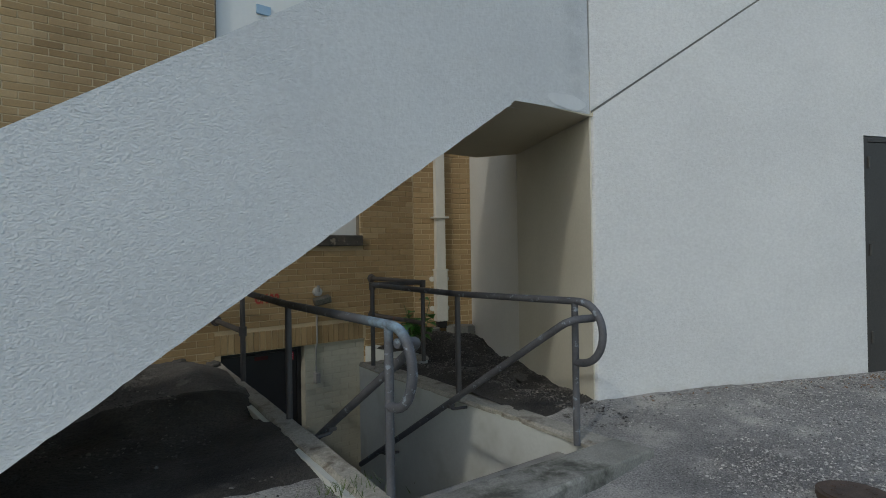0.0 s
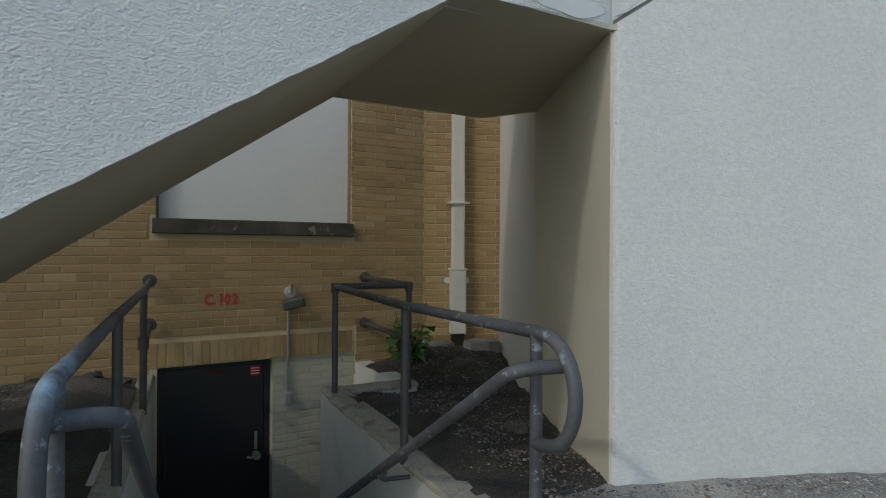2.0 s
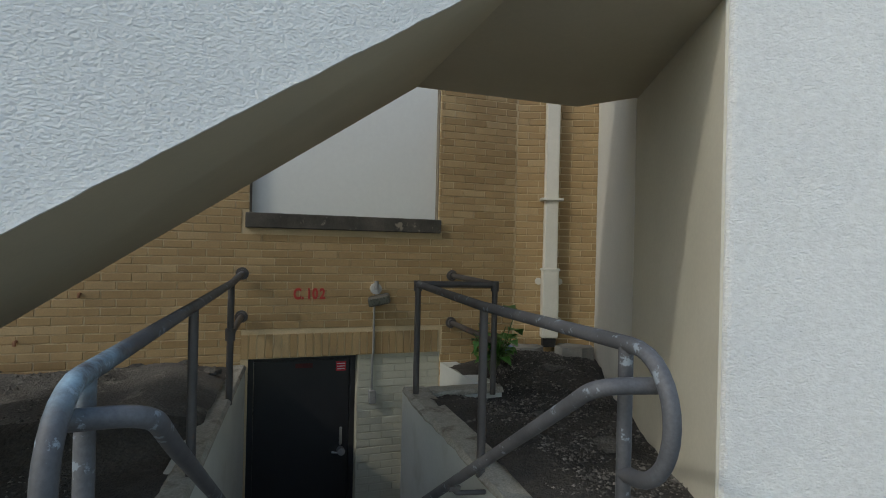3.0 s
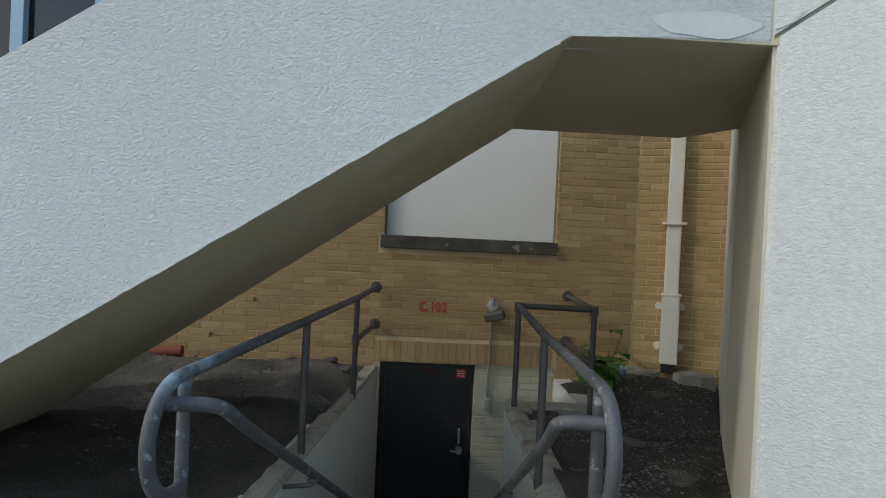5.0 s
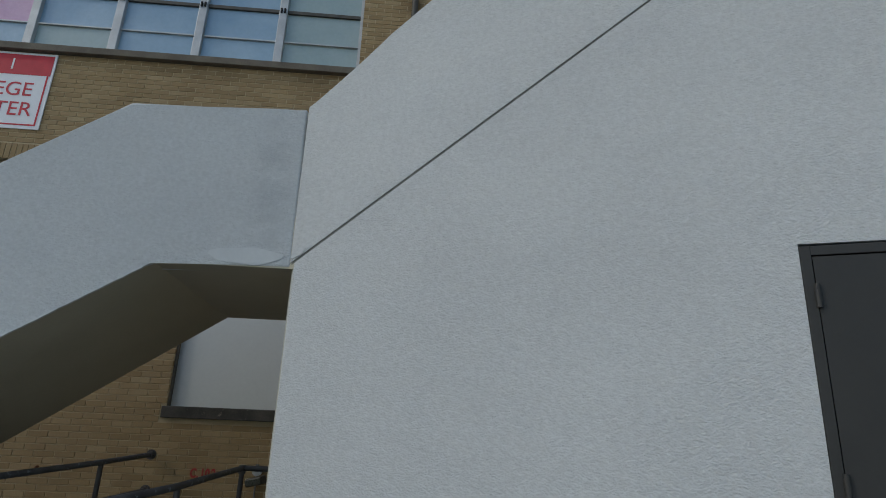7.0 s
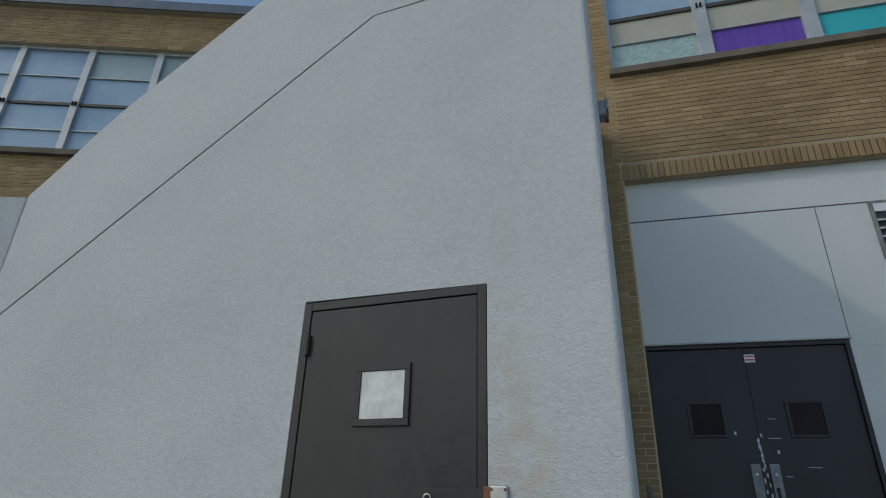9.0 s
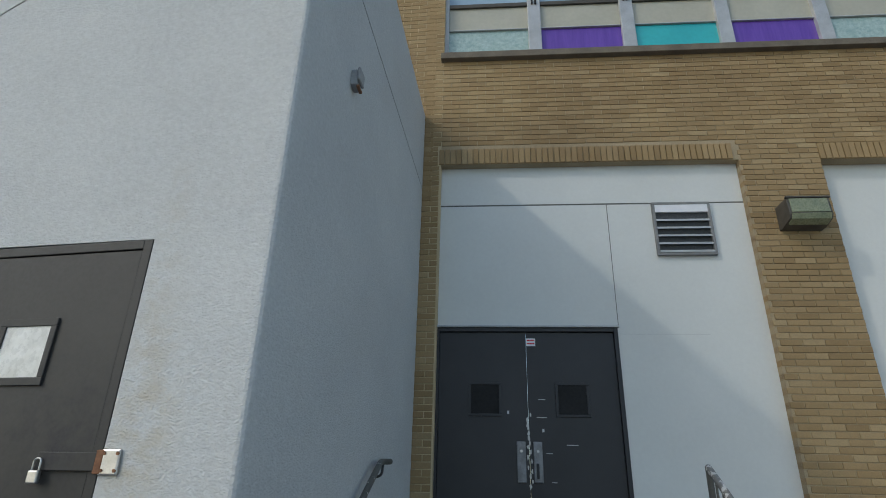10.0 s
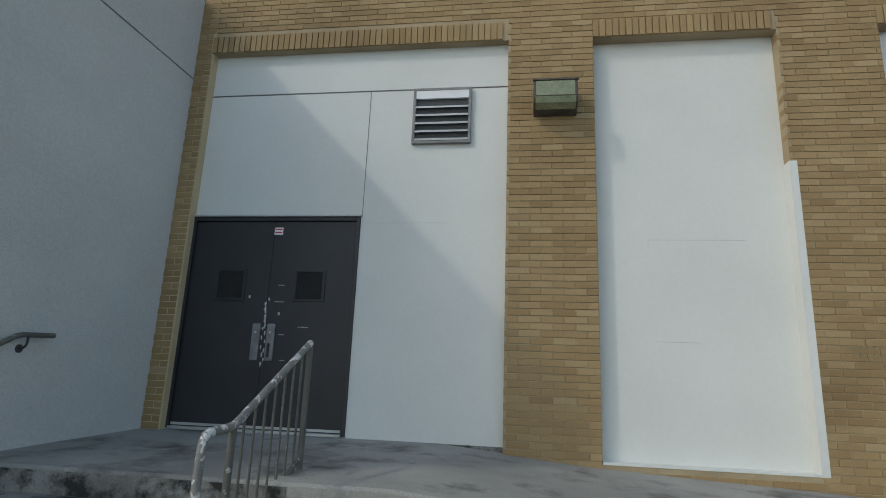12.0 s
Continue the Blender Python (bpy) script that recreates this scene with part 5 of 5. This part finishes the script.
# ---- banner ----
banner = thing("wall_sign", FLIGHT.at(-5.0, WALL_V, 5.0), "white banner with a red band and red lettering on the brick", "sign")
child("board", block(FLIGHT, -6.2, -3.93, WALL_V - 0.016, WALL_V - 0.003, 5.02, 6.10), WHITEPAINT, banner)
child("red_band", block(FLIGHT, -6.17, -3.96, WALL_V - 0.0195, WALL_V - 0.0165, 5.78, 6.07), RED, banner, "red band")
for a, b, c, d in ((-6.15, -3.98, 5.065, 5.085), (-4.0, -3.98, 5.085, 5.78)):
    child("red_line", block(FLIGHT, a, b, WALL_V - 0.0195, WALL_V - 0.0165, c, d), RED, banner, "red border line")
text_mesh("I", 0.16, WHITEPAINT, "letter", on_plan(FLIGHT, -4.42, WALL_V - 0.022, 5.85), banner, align="RIGHT")
text_mesh("EGE", 0.19, RED, "letter", on_plan(FLIGHT, -4.12, WALL_V - 0.019, 5.48), banner, align="RIGHT")
text_mesh("TER", 0.19, RED, "letter", on_plan(FLIGHT, -4.07, WALL_V - 0.019, 5.20), banner, align="RIGHT")

# ---- roof edges ----
def eave(name, plan, u0, u1, z, out, label):
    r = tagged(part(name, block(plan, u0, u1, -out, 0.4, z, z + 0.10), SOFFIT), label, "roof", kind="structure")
    part("fascia", block(plan, u0, u1, -out - 0.03, -out - 0.002, z - 0.03, z + 0.16, 0.006), FASCIA, r, "blue-grey metal fascia")
    return r


COURT = Plan(*FLIGHT.at(0, WALL_V).xy, FLIGHT.degrees)
eave("roof_edge_1", COURT, -10.5, W1_END - 0.1, 9.0, 0.10, "blue-grey metal roof edge")
eave("roof_edge_2", LINK, 0.05, LINK_LEN, 9.3, 0.5, "tan eave over the corner")
eave("roof_edge_3", FACADE, 0.02, 12.4, 9.6, 0.15, "blue-grey metal roof edge")
tagged(part("rainwater_pipe", tube([LINK.at(0.10, -0.07, 5.3), LINK.at(0.10, -0.07, 9.3)], 0.045, 12), LAMPGREY, smooth=True), "dark rainwater pipe in the corner under the eave", "pipe")
tagged(part("wall_vent_brick", block(FLIGHT, VENT_HOLE[0], VENT_HOLE[1], WALL_V + 0.005, WALL_V + 0.03, VENT_HOLE[2], VENT_HOLE[3]), BLACK), "dark vent slot in the brick", "vent", kind="structure")

# ---- entrance steps and walkway ----
ramp = bmesh.new()
LZ = 0.955
prof = [(-0.28, LZ), (2.9, LZ), (4.3, 0.835), (6.3, 0.74), (12.4, 0.45)]
edge_v = -1.88
rows_ = []
for u, z in prof:
    u_edge = u
    rows_.append([ramp.verts.new(FACADE.at(u, v, zz)) for v, zz in ((0.15, z), (-0.9, z - 0.045), (edge_v + 0.02, z - 0.09), (edge_v, z - 0.11), (edge_v, 0.1))])
for a, b in zip(rows_, rows_[1:]):
    for k in range(4):
        ramp.faces.new((a[k], a[k + 1], b[k + 1], b[k]))
ramp.faces.new(rows_[0][::-1])
ramp.faces.new(rows_[-1])
walkway = tagged(part("pavement", ramp, PAVE), "weathered concrete landing and sloping walkway along the facade", "pavement", kind="structure")

for k in range(2):
    zt = LZ - 0.09 - (k + 1) * 0.172
    v1 = edge_v - 0.001 - k * 0.30
    st = tagged(part("pavement_step", block(FACADE, -0.24, 2.24, v1 - 0.30, v1 + (0.0 if k == 0 else 0.0), 0.2, zt, 0.010), STEPDARK), "mouldy concrete entrance step", "step", "entrance steps", kind="structure")
part("riser", block(FACADE, -0.22, 2.24, edge_v - 0.006, edge_v - 0.002, LZ - 0.26, LZ - 0.115), STEPDARK, walkway, "black-stained riser")
part("cheek", block(FACADE, 2.25, 5.4, edge_v - 0.008, edge_v - 0.003, 0.3, 0.66), STEPDARK, walkway, "stained slab edge")

part("dirt_line", block(FACADE, 1.99, 4.36, 0.086, 0.099, 0.80, LZ - 0.005), STEPDARK, walkway, "black line at the wall foot")
guard = thing("step_railing", FACADE.at(2.4, -2.0, LZ), "peeling grey pipe handrail with thin balusters on the entrance steps", "railing")
GA, GB, GC = (3.806, 2.43, 1.75), (3.875, 1.50, 1.222), (3.90, 1.22, 1.205)
rail_pipe("handrail", [(GA[0], GA[1], GA[2]), GB, GC, (GC[0], GC[1] - 0.03, 0.3)], 0.024, RAILPEEL, guard, "peeling white and grey paint", 0.07)
STEPRAIL = surf("grey_green_pipe_paint", (0.085, 0.085, 0.075), (0.13, 0.13, 0.115), 5.0, 90, 0.6, bump=0.3, grain=0.2, spots=(0.42, 0.41, 0.38), spot_scale=14, spot_range=(0.63, 0.66))
rail_pipe("post", [(GA[0], GA[1], LZ - 0.10), GA], 0.022, STEPRAIL, guard)
rail_pipe("post", [(GB[0], GB[1], 0.4), GB], 0.022, STEPRAIL, guard)
low_a, low_b = Vector((GA[0], GA[1], LZ + 0.02)), Vector((GB[0], GB[1], GB[2] - (GA[2] - LZ - 0.02)))
rail_pipe("lower_rail", [low_a, low_b], 0.018, STEPRAIL, guard)
for k in range(1, 8):
    t = k / 8
    p, q = low_a.lerp(low_b, t), Vector(GA).lerp(Vector(GB), t)
    rail_pipe("baluster", [p, q], 0.0085, STEPRAIL, guard)

grab = thing("wall_handrail", SIDE.at(1.6, -0.05, 1.6), "dark pipe handrail bracketed to the stucco wall", "handrail")
rail_pipe("handrail", [SIDE.at(2.13, -0.07, 1.755), SIDE.at(1.82, -0.07, 1.738), SIDE.at(1.02, -0.07, 1.305), SIDE.at(0.70, -0.07, 1.28)], 0.021, STEPRAIL, grab, "", 0.06)
for u, z in ((1.90, 1.735), (1.37, 1.49), (0.92, 1.28)):
    br = rail_pipe("bracket", [SIDE.at(u, -0.07, z - 0.01), SIDE.at(u, -0.065, z - 0.085), SIDE.at(u, 0.0, z - 0.10)], 0.009, RAILDARK, grab, bend=0.03)
    child("rose", disc(SIDE.at(u, 0.001, z - 0.10), SIDE.at(0, -1) - SIDE.at(0, 0), 0.032, 0.01), RAILDARK, br, "", True)

# faint stencil marks on the pier, too worn to read
STENCIL = surf("worn_stencil_paint", (0.24, 0.185, 0.105), (0.31, 0.235, 0.13), 9, 90, 0.8, bump=0.1, grain=0.25)
marks = thing("pier_stencil", FACADE.at(6.5, 0, 1.9), "worn dark stencil marks on the brick pier", "marking")
rr = random.Random(3)
for row_, (z, n, u0) in enumerate(((1.93, 7, 6.40), (1.865, 6, 6.50))):
    for k in range(n):
        child("bar", block(FACADE, u0 + k * 0.055, u0 + k * 0.055 + rr.uniform(0.02, 0.045), -0.0035, 0.002, z, z + 0.03), STENCIL, marks)

# ---- manhole and litter in the yard ----
cover = thing("manhole_cover", (-2.60, -1.93, BASE), "rusty round iron cover set in the asphalt", "cover")
child("frame_ring", disc((-2.60, -1.93, BASE - 0.03), (0, 0, 1), 0.155, 0.036, 32), IRON, cover, "", True)
lid = child("lid", disc((-2.60, -1.93, BASE), (0, 0, 1), 0.135, 0.012, 32), IRON, cover, "", True)
for k in range(10):
    a = k / 10 * math.tau
    child("stud", disc((-2.60 + 0.085 * math.cos(a), -1.93 + 0.085 * math.sin(a), BASE + 0.011), (0, 0, 1), 0.012, 0.005, 8), IRON, lid)


def scatter(name, spots_, mat, label, size, flat, seed):
    """Many small bits on the ground as one mesh."""
    rr = random.Random(seed)
    bm = bmesh.new()
    for (cx, cy, rx, ry, n) in spots_:
        for _ in range(n):
            x, y = rr.gauss(cx, rx), rr.gauss(cy, ry)
            loc = FLIGHT.m.inverted() @ Vector((x, y, 0))
            z = ground_height(loc.x, loc.y)
            s_ = size * rr.uniform(0.5, 1.5)
            m_ = Matrix.Translation((x, y, z + s_ * 0.15)) @ Euler((rr.uniform(-0.5, 0.5), rr.uniform(-0.5, 0.5), rr.uniform(0, 6.3))).to_matrix().to_4x4() @ Matrix.Diagonal((s_, s_ * rr.uniform(0.6, 1), s_ * flat, 1))
            bmesh.ops.create_icosphere(bm, subdivisions=1, radius=0.5, matrix=m_) if flat > 0.3 else bm.faces.new([bm.verts.new(m_ @ Vector(p)) for p in ((-0.6, 0, 0), (0, 0.3, 0.1), (0.6, 0, 0), (0, -0.3, 0.12))])
    return tagged(part(name, bm, mat), label, "litter", kind="stuff")


scatter("leaf_litter", [(0.1, -0.18, 0.22, 0.06, 130), (-0.4, -0.35, 0.3, 0.12, 60), (-1.5, -0.1, 0.9, 0.04, 60)], LEAFLITTER, "dry brown leaf litter against the wall", 0.03, 0.1, 21)


def stones(name, spots_, mat, label, size, seed):
    """Loose stones as one mesh: small uneven octahedra half sunk in the ground."""
    rr = random.Random(seed)
    verts, faces = [], []
    inv_ = FLIGHT.m.inverted()
    for (cx, cy, rx, ry, n) in spots_:
        for _ in range(n):
            x, y = cx + rr.uniform(-rx, rx), cy + rr.uniform(-ry, ry)
            loc = inv_ @ Vector((x, y, 0))
            if WELL_L - 0.75 < loc.x < WELL_R + 0.22 and WELL_F - 0.40 < loc.y < WALL_V or (loc.x < NOOK_R + 0.2 and NOOK_F - 0.2 < loc.y and loc.x > WELL_L) or loc.y > WALL_V - 0.03 or (x > -2.80 and y > -0.01):
                continue
            z = ground_height(loc.x, loc.y)
            s_ = size * rr.uniform(0.4, 1.0) ** 1.5 * rr.choice((1, 1, 1, 1.8))
            a = rr.uniform(0, 6.3)
            k = len(verts)
            for q in range(4):
                r = s_ * rr.uniform(0.7, 1.2)
                verts.append((x + r * math.cos(a + q * 1.57), y + r * math.sin(a + q * 1.57), z + rr.uniform(-0.1, 0.3) * s_))
            verts.append((x + rr.uniform(-0.3, 0.3) * s_, y + rr.uniform(-0.3, 0.3) * s_, z + s_ * rr.uniform(0.5, 0.9)))
            faces += [(k, k + 1, k + 4), (k + 1, k + 2, k + 4), (k + 2, k + 3, k + 4), (k + 3, k, k + 4)]
    me = bpy.data.meshes.new(name)
    me.from_pydata(verts, [], faces)
    me.materials.append(mat)
    return tagged(new(name, me), label, "gravel", kind="stuff")


STONE = surf("mixed_gravel", [(0.0, (0.07, 0.068, 0.066)), (0.3, (0.17, 0.166, 0.155)), (0.7, (0.33, 0.32, 0.295)), (1.0, (0.52, 0.50, 0.46))], None, 1.0, 120, 0.9, bump=0.3, pick="island", grain=0.2)
STONE_DARK = surf("dark_gravel", [(0.0, (0.025, 0.023, 0.021)), (0.4, (0.065, 0.061, 0.055)), (0.8, (0.13, 0.122, 0.108)), (1.0, (0.20, 0.187, 0.165))], None, 1.0, 120, 0.9, bump=0.3, pick="island", grain=0.2)
stones("gravel", [(-1.4, -1.2, 1.6, 1.25, 26000), (-3.6, -1.8, 1.2, 1.3, 12000), (-1.4, -0.09, 1.5, 0.08, 900)], STONE, "loose grey gravel worn out of the asphalt", 0.0075, 22)
stones("rubble", [(-5.2, 1.3, 1.6, 1.6, 7000), (-3.3, 1.3, 0.5, 1.8, 11000), (-6.6, 0.6, 1.0, 1.2, 1500), (-4.95, -0.2, 0.5, 1.0, 900)], STONE_DARK, "dark loose rubble below the stair", 0.0105, 23)
rr = random.Random(41)
for (u, v, sx_, sy_, sz_) in ((-2.25, 2.95, 0.12, 0.09, 0.05), (-2.62, 3.02, 0.16, 0.07, 0.04), (-3.2, 2.98, 0.2, 0.08, 0.05), (-2.05, 2.6, 0.08, 0.07, 0.04), (0.05, 1.55, 0.16, 0.10, 0.05),
                              (0.18, 0.95, 0.18, 0.13, 0.05), (-0.05, 2.25, 0.10, 0.09, 0.05), (0.62, 2.35, 0.14, 0.1, 0.05)):
    bm = bmesh.new()
    bmesh.ops.create_icosphere(bm, subdivisions=2, radius=1.0)
    for vv in bm.verts:
        vv.co *= 0.75 + 0.6 * noise.noise(vv.co * 1.8 + Vector((u * 7, v * 5, 0)))
    bm.transform(Matrix.Translation(FLIGHT.at(u, v, ground_height(u, v))) @ Matrix.Rotation(rr.uniform(0, 6), 4, "Z") @ Matrix.Diagonal((sx_, sy_, sz_, 1)))
    tagged(part("asphalt_lump", bm, YARDRUBBLE), "broken lump of dark asphalt below the stair", "lump", "asphalt lumps")
plate = part("notice_plate", block(FLIGHT, -1.36, -1.20, WALL_V + 0.05, WALL_V + 0.072, 4.16, 4.26, 0.004), BLIND_BLUE)
tagged(plate, "small pale blue plate on the blanked window", "plate")
# hairline cracks in the painted boards
for pl, u0, u1, z in ((panel_3, 4.86, 5.75, 2.935), (panel_3, 4.88, 5.3, 1.955)):
    part("crack", block(FACADE, u0, u1, 0.1385, 0.142, z, z + 0.004), HAIRLINE, pl)
part("crack", block(FACADE, 4.86, 4.864, 0.1385, 0.142, 2.87, 2.935), HAIRLINE, panel_3)
part("crack", block(FACADE, 2.0, 2.9, 0.0988, 0.102, 3.10, 3.1035), HAIRLINE, boards)
tuft = bmesh.new()
rr = random.Random(12)
for _ in range(110):
    p = Vector((rr.gauss(-4.86, 0.09), rr.gauss(-1.15, 0.07), BASE + 0.0))
    h = Vector((rr.uniform(-0.04, 0.04), rr.uniform(-0.04, 0.04), rr.uniform(0.02, 0.07)))
    s_ = Vector((rr.uniform(-0.004, 0.004), rr.uniform(-0.004, 0.004), 0))
    tuft.faces.new([tuft.verts.new(q) for q in (p - s_, p + s_, p + h)])
tagged(part("grass_tuft", tuft, GRASS), "thin green grass at the foot of the kerb", "grass", kind="stuff")

# ---- bricks, last ----
lay(FLIGHT, bricks_w, WALL_V, 0.09, wall_w, lambda b: -2.6 < b[0] < 0.6 and 0.78 < b[2] < 1.70, rng, BRICK_J, "yellow brick in running bond")
lay(FLIGHT, soldiers_w, WALL_V - 0.002, 0.09, wall_w, lambda b: False, rng, BRICK_J, "soldier course of yellow brick")
lay(LINK, bricks_l, 0.0, 0.05, wall_l, lambda b: b[2] < 2.7 and b[0] < 0.9, rng, BRICK_J, "yellow brick in running bond")
lay(FACADE, bricks_f, 0.0, 0.11, wall_f, lambda b: 3.45 < b[0] < 4.4 and b[2] < 5.2, rng, BRICK_J, "yellow brick in running bond")
lay(FACADE, soldiers_f, -0.012, 0.11, wall_f, lambda b: False, rng, BRICK_J, "soldier course of yellow brick")
